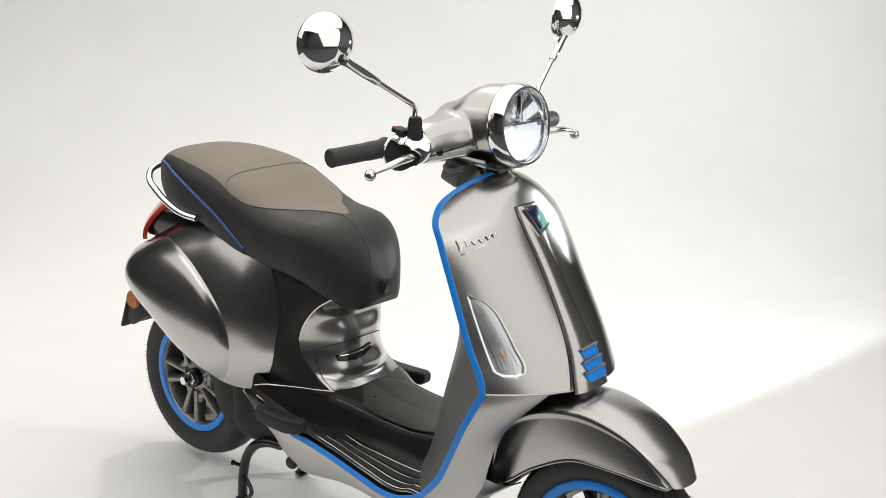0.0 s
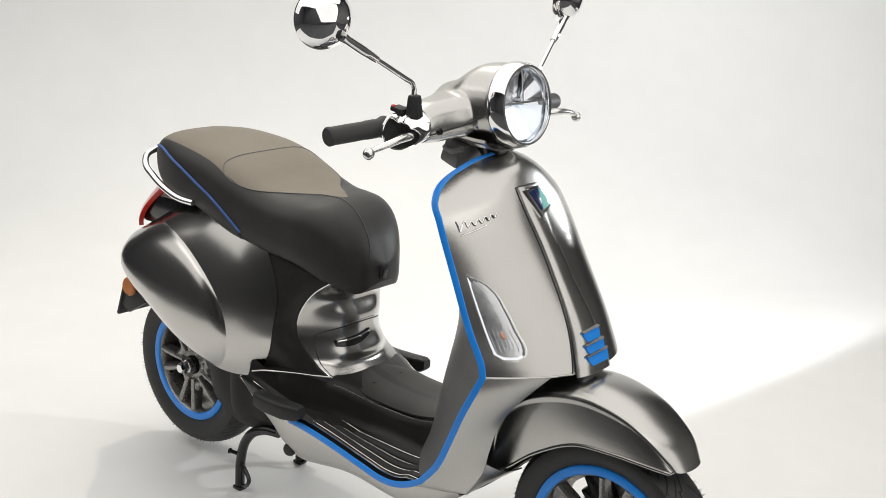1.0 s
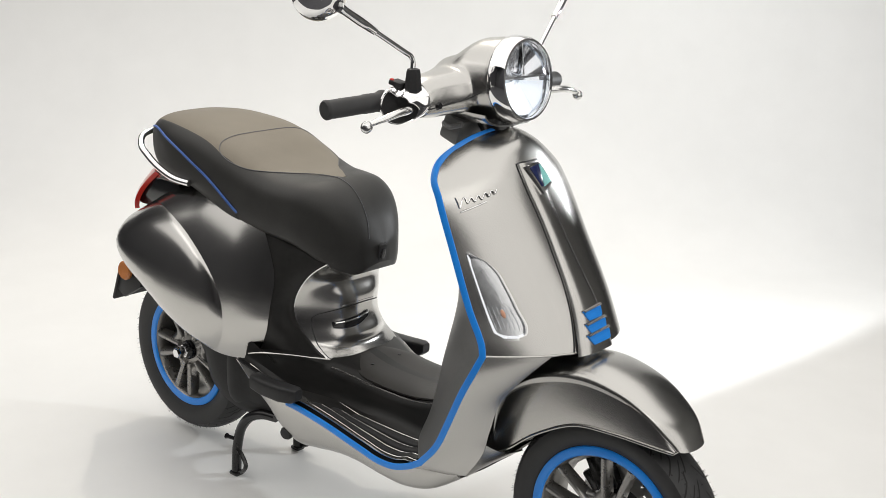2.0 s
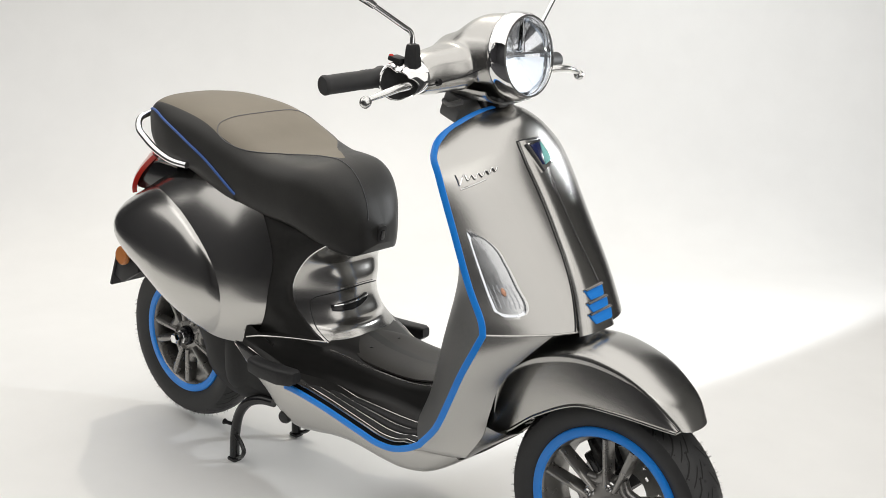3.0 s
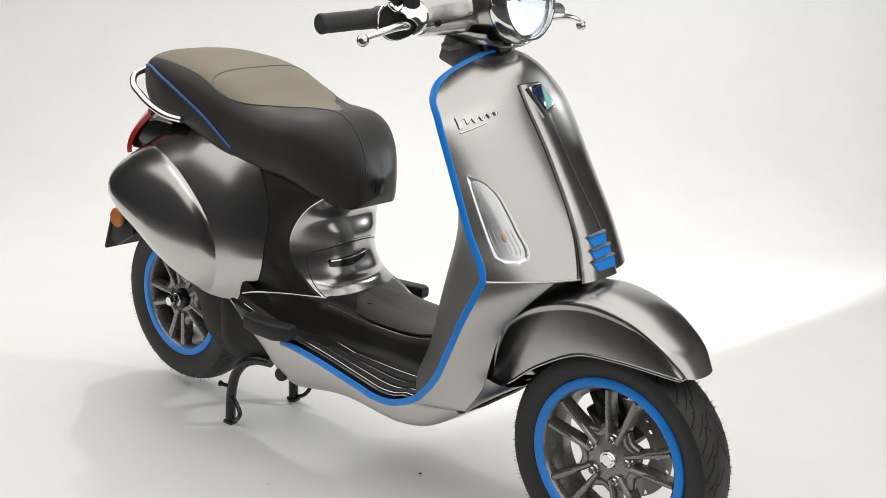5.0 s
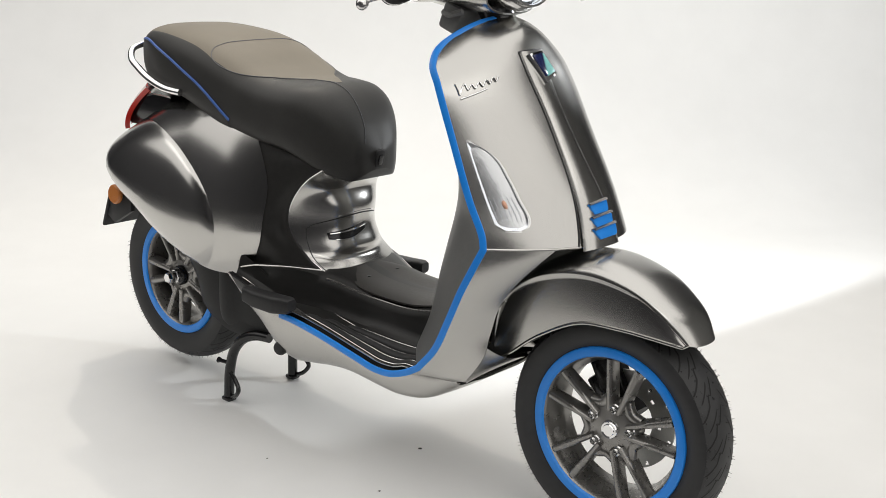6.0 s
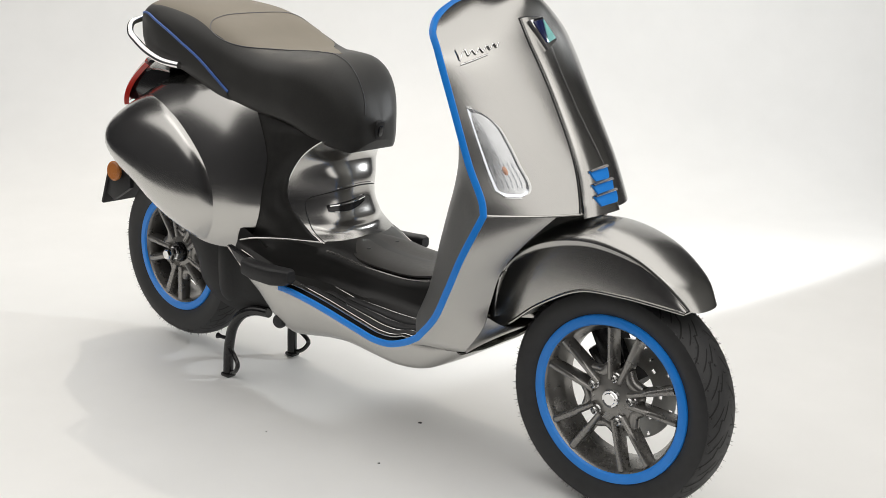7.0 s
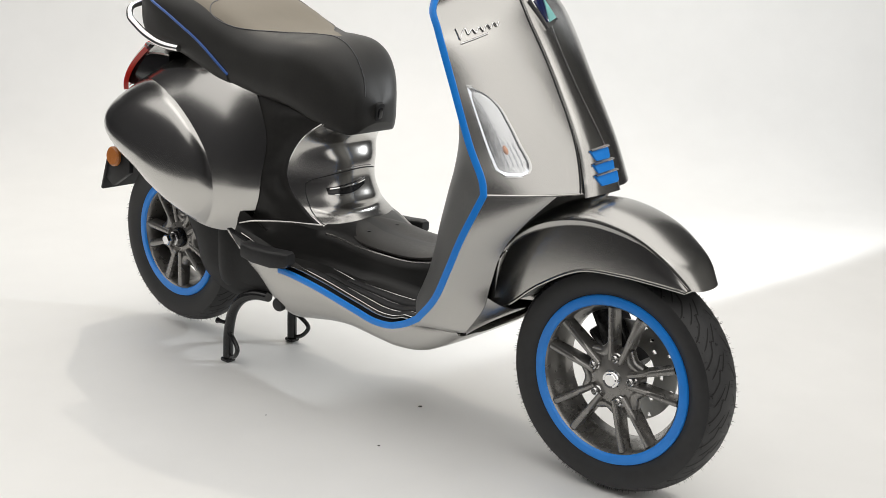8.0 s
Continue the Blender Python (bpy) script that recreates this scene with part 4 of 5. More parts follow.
def build_arm(ys, grow=0.0):
    rows = []
    for y in ys:
        cx, cz, rx, rz = spline(ARM, [min(max(y, 0.03), 0.192)])[0]
        rows.append([(cx + (rx + grow) * math.copysign(abs(math.cos(a)) ** 0.8, math.cos(a)), -y, cz + (rz + grow) * math.copysign(abs(math.sin(a)) ** 0.8, math.sin(a))) for a in np.linspace(0, 2 * math.pi, 36, endpoint=False)])
    bm = grid_bm(rows, close_v=True)
    bmesh.ops.holes_fill(bm, edges=[e for e in bm.edges if e.is_boundary], sides=100)
    return bm


arm = build_arm(np.linspace(0.03, 0.192, 18))
headset = part("headset", joined(build_nacelle(), arm.copy(), mirrored(arm)), BRUSHED, scooter, "brushed grey metal handlebar cover", smooth=180)
blend = headset.modifiers.new("blend", "REMESH")
blend.mode, blend.voxel_size, blend.use_smooth_shade = "VOXEL", 0.0035, True
soften = headset.modifiers.new("soften", "SMOOTH")
soften.factor, soften.iterations = 0.5, 22
for side in (1, -1):
    plug = lathe_bm([(0.0001, 0.003), (0.006, 0.003), (0.0075, 0.0), (0.0075, -0.01), (0.0001, -0.01)], frame_of((0.9965, -0.165 * side, 1.036), (1, 0, 0.1), (0, 1, 0)), 18)
    part("screw_plug", plug, GLOSS_BLACK, headset)
seam = path([(0.9905, -0.188, 1.030), (1.0005, -0.146, 1.037), (1.0145, -0.100, 1.047), (1.036, -0.086, 1.060)], 24)
part("cover_seam", tube_bm(seam, 0.0012, 6), BLACK, headset, "dark seam between the two halves")
# lower half of the head, darker and glossier, with its seam
LOWER = [(0.86, 0.050, 1.03), (0.92, 0.066, 1.022), (0.98, 0.076, 1.020), (1.04, 0.080, 1.018)]
rows = []
for x in np.linspace(0.86, 1.045, 16):
    half, top = spline(LOWER, [x])[0]
    rows.append([(x, half * math.cos(a), top - 0.002 + (0.027 + 0.012 * (1.05 - x)) * math.sin(a)) for a in np.linspace(math.pi, 2 * math.pi, 25)])
part("lower_cover", thicken(grid_bm(rows), 0.004), BRUSHED, scooter, "polished metal lower handlebar cover")
part("steering_neck", lathe_bm([(0.030, 0.0), (0.034, 0.03), (0.045, 0.075), (0.050, 0.085)], frame_of((1.02, 0, 0.955), (-0.36, 0, 0.93), (0, 1, 0)), 32, False), GLOSS_BLACK, scooter, "black steering neck")
part("neck_cover", joined(box_bm((0.05, 0.11, 0.055), pose(0.945, -0.015, 0.974, 0, 20, 0), 0.008), tube_bm(path([(0.93, -0.07, 0.985), (0.96, -0.085, 0.982), (0.985, -0.08, 0.99)], 8), 0.006, 8)), GREY_PLASTIC, scooter, "grey cover behind the steering neck")

# ---- headlamp
M_LAMP = frame_of((1.044, 0, HEAD_Z), (0.993, 0, 0.10), (0, 1, 0))
headlamp = part("headlamp", lathe_bm([(0.0850, 0.003), (0.0876, 0.006), (0.0884, 0.010), (0.0870, 0.020), (0.0845, 0.034), (0.0800, 0.041), (0.0760, 0.0415), (0.0742, 0.038), (0.0745, 0.028), (0.080, 0.010), (0.080, 0.003)], M_LAMP, 72), CHROME, scooter, "round headlamp in a polished chrome ring, lit")
part("lamp_bowl", lathe_bm([(0.0755, 0.034), (0.073, 0.022), (0.060, 0.010), (0.03, 0.001), (0.0005, -0.002)], M_LAMP, 48, False), REFLECTOR, headlamp, "silver reflector bowl")
for k in range(2):
    fan = []
    for r in np.linspace(0.016, 0.066, 6):
        span = np.linspace(0.16, 1.42, 8) if k else np.linspace(1.72, 2.98, 8)
        fan.append([M_LAMP @ Vector((r * math.cos(a), r * math.sin(a), 0.008 + 0.26 * r + 0.003 * math.sin(a * 5))) for a in span])
    part("upper_facet", thicken(grid_bm(fan), 0.001), REFLECTOR, headlamp)
part("lamp_divider", joined(box_bm((0.146, 0.005, 0.020), M_LAMP @ pose(0, 0.006, 0.026), 0.001), box_bm((0.004, 0.066, 0.012), M_LAMP @ pose(0.004, 0.040, 0.020), 0.001)), CHROME, headlamp, "bright bar across the lamp")
for k in range(3):
    low = []
    for r in np.linspace(0.006, 0.068, 6):
        span = np.linspace(math.pi + 0.07 + k * 1.005, math.pi + 0.05 + (k + 1) * 1.005, 8)
        low.append([M_LAMP @ Vector((r * math.cos(a), r * math.sin(a) - 0.001, 0.012 + 0.20 * r + 0.002 * math.sin(a * 7))) for a in span])
    part("led_panel", thicken(grid_bm(low), 0.001), LED, headlamp, "lit white lower facet")
lens = part("lamp_lens", lathe_bm([(0.0744, 0.036), (0.066, 0.0415), (0.045, 0.046), (0.02, 0.048), (0.0004, 0.0485), (0.0004, 0.0465), (0.02, 0.046), (0.045, 0.044), (0.066, 0.0395), (0.0744, 0.034)], M_LAMP, 60), CLEAR, headlamp, "clear domed glass")
lens.visible_shadow = False


# ---- handlebar ends
def build_grip_set(side):
    flip = (lambda b: mirrored(b)) if side < 0 else (lambda b: b)
    a, b = Vector((0.916, -0.232, 1.0425)), Vector((0.890, -0.364, 1.034))
    way = (b - a).normalized()
    # chrome shell that opens into a dark slanted mouth
    ring = [(0.954, -0.261, 1.068), (0.962, -0.248, 1.056), (0.975, -0.228, 1.045), (0.986, -0.211, 1.031), (0.982, -0.214, 1.020), (0.968, -0.231, 1.010), (0.953, -0.252, 1.008), (0.945, -0.263, 1.020), (0.944, -0.268, 1.050)]
    mid = Vector((0.964, -0.240, 1.034))
    along = Vector((0.58, 0.81, 0)).normalized()
    polar = sorted((math.atan2(Vector(p).z - mid.z, (Vector(p) - mid).dot(along)), (Vector(p) - mid).length) for p in ring)
    angles = [polar[-1][0] - 2 * math.pi] + [q[0] for q in polar] + [polar[0][0] + 2 * math.pi]
    reach = [polar[-1][1]] + [q[1] for q in polar] + [polar[0][1]]

    def mouth(f, grow, back):
        f = (f + math.pi) % (2 * math.pi) - math.pi
        r = np.interp(f, angles, reach) * grow
        return mid + along * (r * math.cos(f)) + Vector((0, 0, r * math.sin(f))) + Vector((-0.8, 0.58, 0)) * back

    turn = np.linspace(0, 2 * math.pi, 48, endpoint=False)
    rows = [[Vector((0.946 + 0.0475 * math.cos(f), -0.188, 1.044 + 0.0355 * math.sin(f))) for f in turn]]
    for t in (0.2, 0.5, 0.8):
        rows.append([rows[0][k].lerp(mouth(f, 1.10, 0.004), t) + Vector((0.004, -0.002, 0.002)) * math.sin(math.pi * t) for k, f in enumerate(turn)])
    rows += [[mouth(f, 1.10, 0.003) for f in turn], [mouth(f, 1.06, -0.001) for f in turn], [mouth(f, 0.99, 0.0) for f in turn], [mouth(f, 0.95, 0.008) for f in turn]]
    switch = part("switch_housing", flip(grid_bm(rows, close_v=True)), CHROME, scooter, "chrome handlebar end housing")
    part("housing_mouth", flip(grid_bm([[mouth(f, g, 0.006 + 0.010 * (1 - g)) for f in turn] for g in (0.98, 0.6, 0.25, 0.01)], close_v=True)), MOTOR, switch, "black mouth of the housing")
    part("switch_button", flip(box_bm((0.028, 0.03, 0.010), pose(0.934, -0.214, 1.077, 0, 12, 8), 0.003)), BLACK, switch)
    part("starter_button", flip(lathe_bm([(0.0001, 0.004), (0.004, 0.003), (0.005, 0.0), (0.0001, -0.004)], pose(0.926, -0.224, 1.083), 12)), RED_LENS, switch, "small red button")
    prof = [(0.0001, 0.0), (0.0205, 0.0), (0.022, 0.003), (0.022, 0.009), (0.0200, 0.014), (0.0185, 0.020)]
    prof += [(0.0182 + 0.0007 * (k % 2), 0.026 + 0.004 * k) for k in range(6)]
    prof += [(0.0178, 0.054), (0.0182, 0.09), (0.0180, 0.126), (0.0188, 0.130), (0.0188, 0.135), (0.0165, 0.138), (0.0001, 0.138)]
    part("grip", flip(lathe_bm(prof, frame_of(a, way, (1, 0, 0)), 36)), RUBBER, scooter, "black rubber handlebar grip")
    pts = path([(0.962, -0.214, 1.030), (0.980, -0.238, 1.034), (0.986, -0.268, 1.033), (0.983, -0.305, 1.023), (0.973, -0.336, 1.0115)], 26)
    rad = np.interp(np.linspace(0, 1, 26), [0, 0.3, 0.7, 1], [0.0105, 0.010, 0.0082, 0.0062])
    lever = tube_bm(pts, list(rad), 12)
    bmesh.ops.scale(lever, vec=(1, 1, 0.8), space=Matrix.Translation((0, 0, -1.025)), verts=lever.verts)
    ball = bmesh.new()
    bmesh.ops.create_uvsphere(ball, u_segments=18, v_segments=12, radius=0.0115)
    ball.transform(pose(0.9725, -0.339, 1.0105))
    part("brake_lever", flip(joined(lever, ball)), POLISHED, scooter, "polished ball-ended brake lever")


for side in (1, -1):
    build_grip_set(side)


# ---- mirrors
def build_mirror(side):
    flip = (lambda b: mirrored(b)) if side < 0 else (lambda b: b)
    c = Vector((0.892, -0.377, 1.254)) if side > 0 else Vector((0.905, -0.370, 1.274))
    face = Vector((-0.97, 0.20, 0.06)) if side > 0 else Vector((-0.92, 0.36, 0.10))
    m = frame_of(c, face, (0, 1, 0))
    mirror = part("mirror", flip(lathe_bm([(0.0555, 0.016), (0.0580, 0.012), (0.0585, 0.006), (0.0570, -0.004), (0.0500, -0.018), (0.0380, -0.029), (0.022, -0.036), (0.0004, -0.039), (0.0004, -0.035), (0.05, -0.012), (0.0555, 0.012)], m, 56)), CHROME, scooter, "round chrome rear-view mirror")
    part("mirror_glass", flip(lathe_bm([(0.0004, 0.0135), (0.0553, 0.0135), (0.0553, 0.0105), (0.0004, 0.0105)], m, 48)), MIRROR_GLASS, mirror, "round mirror glass")
    part("mirror_screw", flip(lathe_bm([(0.0004, 0.004), (0.004, 0.004), (0.0055, 0.0), (0.0004, -0.002)], frame_of(m @ Vector((0.020, 0.022, -0.0310)), -face, (0, 1, 0)), 14)), STEEL, mirror)
    root = Vector((0.960, -0.203, 1.105))
    joint = c + (Vector((0.040, 0.020, -0.036)) if side > 0 else Vector((0.018, 0.030, -0.048)))
    elbow = Vector((0.960, -0.2035, 1.122))
    bend = Vector((0.9585, -0.209, 1.1315))
    pts = path([root, elbow, bend, bend.lerp(joint, 0.06), bend.lerp(joint, 0.3), bend.lerp(joint, 0.72)], 40)
    part("mirror_stem", flip(tube_bm(pts, 0.0052, 10)), CHROME, mirror, "slim chrome stem")
    s0, s1 = Vector(pts[-1]), joint
    way = (s1 - s0).normalized()
    part("stem_clamp", flip(tube_bm([s0 - way * 0.030, s0 - way * 0.028, s0, s0 + way * 0.012, s1, s1 + way * 0.012], [0.0065, 0.0078, 0.0085, 0.0090, 0.0085, 0.0100], 14)), CHROME, mirror)
    boot = lathe_bm([(0.0060, 0.002), (0.0125, 0.0), (0.0145, -0.006), (0.0180, -0.036), (0.0185, -0.043), (0.0100, -0.046)], pose(0.962, -0.203, 1.106, 0, 0, 20), 8, False)
    part("mirror_boot", flip(boot), BLACK, mirror, "black rubber boot at the stem's foot")
    part("boot_base", flip(lathe_bm([(0.0001, 0.0), (0.013, 0.0), (0.015, -0.012), (0.0001, -0.014)], pose(0.962, -0.203, 1.064), 20)), MAT_PANEL, mirror)


for side in (1, -1):
    build_mirror(side)

# ---- front mudguard
GUARD = [(0.0, 1.102, 0.345, 1.094, 0.086, 0.330, 1.086, 0.302), (0.15, 1.120, 0.437, 1.106, 0.088, 0.412, 1.105, 0.316), (0.3, 1.156, 0.503, 1.140, 0.088, 0.470, 1.145, 0.342),
         (0.45, 1.222, 0.550, 1.212, 0.085, 0.514, 1.211, 0.394), (0.6, 1.315, 0.564, 1.312, 0.080, 0.533, 1.304, 0.441), (0.72, 1.395, 0.546, 1.393, 0.074, 0.522, 1.385, 0.447),
         (0.84, 1.456, 0.512, 1.447, 0.067, 0.498, 1.443, 0.445), (0.94, 1.502, 0.474, 1.485, 0.058, 0.466, 1.481, 0.441), (1.0, 1.524, 0.438, 1.504, 0.046, 0.443, 1.502, 0.436)]


def guard_at(t, a):
    """t from its rear foot to its tip; a from the crown (0) by the ridge (0.6) to the lower edge (1)."""
    cx, cz, rx, ry, rz, ex, ez = spline(GUARD, [t])[0]
    if a <= 0.6:
        f = a / 0.6 * math.pi / 2
        k = 1 - math.cos(f)
        return Vector((cx + (rx - cx) * k, -ry * math.sin(f) ** 0.9, cz + (rz - cz) * k))
    f = (a - 0.6) / 0.4
    return Vector((rx + (ex - rx) * f, -ry + 0.0045 * min(1.0, f / 0.07) - 0.006 * math.sin(f * math.pi * 0.6), rz + (ez - rz) * f))


STEER_M = Matrix.Translation(FRONT_AXLE) @ Matrix.Rotation(radians(-2.0), 4, "Z") @ Matrix.Translation(-FRONT_AXLE)


def build_guard():
    rows = []
    for t in np.concatenate([np.linspace(0, 0.9, 46), np.linspace(0.915, 1.0, 8)]):
        right = [guard_at(t, a) for a in list(np.linspace(1, 0.66, 10)) + [0.64, 0.63, 0.62, 0.61, 0.60, 0.59] + list(np.linspace(0.56, 0, 16))]
        rows.append([STEER_M @ p for p in right + [Vector((p.x, -p.y, p.z)) for p in right[-2::-1]]])
    return thicken(grid_bm(rows), 0.003)


guard = part("front_mudguard", build_guard(), BRUSHED, scooter, "brushed grey metal front mudguard")
edge = [STEER_M @ (guard_at(t, 1.0) + Vector((0, -0.001, 0))) for t in np.linspace(0.0, 0.995, 60)]
edge_l = [STEER_M @ (Vector((q.x, -q.y, q.z))) for q in (guard_at(t, 1.0) + Vector((0, -0.001, 0)) for t in np.linspace(0.995, 0.0, 60))]
part("mudguard_bead", tube_bm(edge + edge_l, 0.0032, 8), BRUSHED, guard, "rolled metal edge")
rows = [[STEER_M @ (guard_at(t, 0.98) + Vector((0, 0.012 - (2 * guard_at(t, 0.98).y + 0.024) * u, 0))) for u in np.linspace(0, 1, 9)] for t in np.linspace(0.02, 0.9, 24)]
part("mudguard_liner", thicken(grid_bm([[p - Vector((0, 0, -0.012)) for p in r] for r in rows]), 0.002), BLACK, guard, "black inner liner")


# ---- wheels
def crown_at(a, t, radius, bead, half, sink=0.0):
    """A place on the tread: a round the wheel, t across it from -1 to 1."""
    r = radius - (radius - bead) * 0.27 * abs(t) ** 2.3 - sink
    return Vector((r * math.cos(a), r * math.sin(a), half * 0.955 * t))


def build_tyre(m, radius, bead, half):
    prof = [(bead, -half * 0.72), (bead + 0.006, -half * 0.84), (bead + (radius - bead) * 0.45, -half * 1.0)]
    side = [(bead + (radius - bead) * 0.62, -half * 0.985)]
    crown = [(radius - (radius - bead) * 0.27 * abs(t) ** 2.3, half * 0.955 * t) for t in np.linspace(-1, 1, 27)]
    prof = prof + side + crown + [(r, -h) for r, h in (prof + side)[::-1]]
    rows = []
    for k in range(160):
        a = 2 * math.pi * k / 160
        rows.append([m @ Vector((r * math.cos(a), r * math.sin(a), h)) for r, h in prof])
    return grid_bm(rows, close_u=True)


def cut_bm(m, line, width, size):
    """One tread cut: a raised dark strip for the groove's shade, along (angle, across) places."""
    bm = bmesh.new()
    pts = [crown_at(a, t, *size, sink=-0.0003) for a, t in line]
    left, right = [], []
    for k, p in enumerate(pts):
        way = (pts[min(k + 1, len(pts) - 1)] - pts[max(k - 1, 0)]).normalized()
        out = Vector((p.x, p.y, 0)).normalized()
        out = (out + Vector((0, 0, 0.55 * line[k][1]))).normalized()
        side = way.cross(out).normalized() * width * (0.35 if k in (0, len(pts) - 1) else 1.0)
        left.append(bm.verts.new(m @ (p + side)))
        right.append(bm.verts.new(m @ (p - side)))
    for k in range(len(pts) - 1):
        bm.faces.new((left[k], left[k + 1], right[k + 1], right[k]))
    return bm


def build_tread(m, radius, bead, half):
    size = (radius, bead, half)
    n = 26
    step = 2 * math.pi / n
    cuts = []
    for k in range(n):
        for side in (-1, 1):
            a0 = step * (k + (0.5 if side > 0 else 0.0))
            long_cut = [(a0 + step * (1.55 * (1 - u) ** 1.25 + 0.16 * (0.45 < u < 0.6)), side * u) for u in np.linspace(0.08, 1.0, 15)]
            cuts.append(cut_bm(m, long_cut, 0.0017, size))
            mid_cut = [(a0 + step * (0.50 + 1.35 * (1 - u) ** 1.2), side * u) for u in np.linspace(0.36, 0.86, 9)]
            cuts.append(cut_bm(m, mid_cut, 0.0014, size))
            for f, u in ((0.30, 0.55), (0.86, 0.90)):
                c = a0 + step * (f + 1.2 * (1 - u))
                cuts.append(cut_bm(m, [(c - 0.008, side * u), (c, side * u), (c + 0.008, side * u)], 0.0016, size))
    return joined(*cuts)


def build_hairs(m, radius, bead, half, count):
    rng = random.Random(5)
    bm = bmesh.new()
    for _ in range(count):
        a, t = rng.uniform(0, 2 * math.pi), rng.choice((-1, 1)) * rng.choice((0.0, 0.35, 0.7, 0.93, 0.99, 1.0))
        r, h = radius - (radius - bead) * 0.27 * abs(t) ** 2.3 - 0.001, half * 0.955 * t
        out = Vector((math.cos(a), math.sin(a), 0.5 * t + rng.uniform(-0.2, 0.2))).normalized()
        p = Vector((r * math.cos(a), r * math.sin(a), h))
        s = out.orthogonal().normalized() * 0.0006
        q = out.cross(s)
        base = [bm.verts.new(m @ (p + v)) for v in (s, -s * 0.5 + q * 0.87, -s * 0.5 - q * 0.87)]
        tip = bm.verts.new(m @ (p + out * rng.uniform(0.004, 0.0095) + Vector((rng.uniform(-1, 1), rng.uniform(-1, 1), 0)) * 0.001))
        for i in range(3):
            bm.faces.new((base[i], base[(i + 1) % 3], tip))
    return bm


def bar_bm(p0, p1, w0, w1, d0, d1, m):
    """A tapered spoke with rounded edges, from p0 to p1 in the plane of the wheel."""
    way = (p1 - p0).normalized()
    across = Vector((0, 0, 1)).cross(way).normalized()
    rows = []
    for t in np.linspace(0, 1, 7):
        p = p0.lerp(p1, t)
        w, d = w0 + (w1 - w0) * t, d0 + (d1 - d0) * t
        up = Vector((0, 0, 1))
        rows.append([m @ (p + across * (w * c) + up * (d * s)) for c, s in ((-1, -1), (-1, 0.2), (-0.72, 0.85), (-0.35, 1.0), (0.35, 1.0), (0.72, 0.85), (1, 0.2), (1, -1))])
    bm = grid_bm(rows, close_v=True)
    bmesh.ops.holes_fill(bm, edges=[e for e in bm.edges if e.is_boundary], sides=20)
    return bm


def build_wheel(name, centre, steer, rim, radius, half, turn, label, nuts, wide=1.0):
    m = Matrix.Translation(centre) @ Matrix.Rotation(steer, 4, "Z") @ frame_of((0, 0, 0), (0, -1, 0), (1, 0, 0))
    f = half * 0.86
    inner = rim - 0.020
    wheel = part(name, lathe_bm([(inner, f - 0.003), (inner - 0.004, f - 0.008), (inner - 0.006, f - 0.022), (inner - 0.016, 0.0), (inner - 0.012, -f * 0.8), (rim, -f), (rim, -f + 0.006), (inner - 0.002, -f * 0.7), (inner - 0.006, 0.0), (rim - 0.004, f - 0.006)], m, 80), RIM_GREY, scooter, label)
    part("rim_band", lathe_bm([(inner, f - 0.002), (inner + 0.003, f + 0.0015), (rim - 0.006, f + 0.003), (rim - 0.001, f + 0.001), (rim + 0.001, f - 0.006), (rim - 0.008, f - 0.010), (inner, f - 0.008)], m, 96), BLUE, wheel, "blue painted rim band")
    tyre = part("tyre", build_tyre(m, radius, rim - 0.004, half), RUBBER, wheel, "black rubber tyre with grooves laid on as dark strips")
    tread = part("groove_shade_strip", build_tread(m, radius, rim - 0.004, half), GROOVE_SHADE, tyre, smooth=0)
    tagged(tread, kind="stuff")
    hairs = part("tyre_nubs", build_hairs(m, radius, rim - 0.004, half, 1100), RUBBER, wheel, smooth=0)
    tagged(hairs, kind="stuff")
    hub_h = f - 0.014
    for k in range(5):
        mid = radians(turn + 72 * k)
        for s in (-1, 1):
            a0, a1 = mid + s * radians(21), mid + s * radians(23.5)
            p0 = Vector((0.040 * math.cos(a0), 0.040 * math.sin(a0), hub_h - 0.008))
            p1 = Vector(((inner - 0.004) * math.cos(a1), (inner - 0.004) * math.sin(a1), f - 0.016))
            part("spoke", bar_bm(p0, p1, 0.0068 * wide, 0.0086 * wide, 0.017, 0.012, m), RIM_GREY, wheel)
        web = [Vector(((0.053 + 0.10 * d * d) * math.cos(mid + d), (0.053 + 0.10 * d * d) * math.sin(mid + d), hub_h - 0.010)) for d in np.linspace(-0.36, 0.36, 9)]
        part("spoke_web", tube_bm([m @ p for p in web], 0.0120 * wide, 10), RIM_GREY, wheel)
    # five-cornered hub
    star = []
    for k in range(60):
        a = 2 * math.pi * k / 60
        star.append(((0.053 + 0.005 * math.cos(5 * (a - radians(turn + 36)))) * math.cos(a), (0.053 + 0.005 * math.cos(5 * (a - radians(turn + 36)))) * math.sin(a)))
    part("hub", plate_bm(star, 0.03, m @ pose(0, 0, hub_h), 0.004), RIM_GREY, wheel, "dark grey cast hub")
    if nuts:
        for k in range(5):
            a = radians(turn + 36 + 72 * k)
            nm = m @ pose(0.044 * math.cos(a), 0.044 * math.sin(a), hub_h)
            nut = part("wheel_nut", lathe_bm([(0.0001, 0.006), (0.0042, 0.006), (0.0055, 0.012), (0.0078, 0.010), (0.0085, 0.003), (0.0105, 0.001), (0.0105, 0.0), (0.0001, -0.001)], nm, 12), POLISHED, wheel, "steel wheel bolt")
        part("hub_cap", lathe_bm([(0.0001, 0.010), (0.011, 0.010), (0.0125, 0.008), (0.016, 0.0085), (0.0185, 0.006), (0.0195, 0.0), (0.0001, -0.001)], m @ pose(0, 0, hub_h), 36), CHROME, wheel, "bright round hub cap")
    return wheel, m


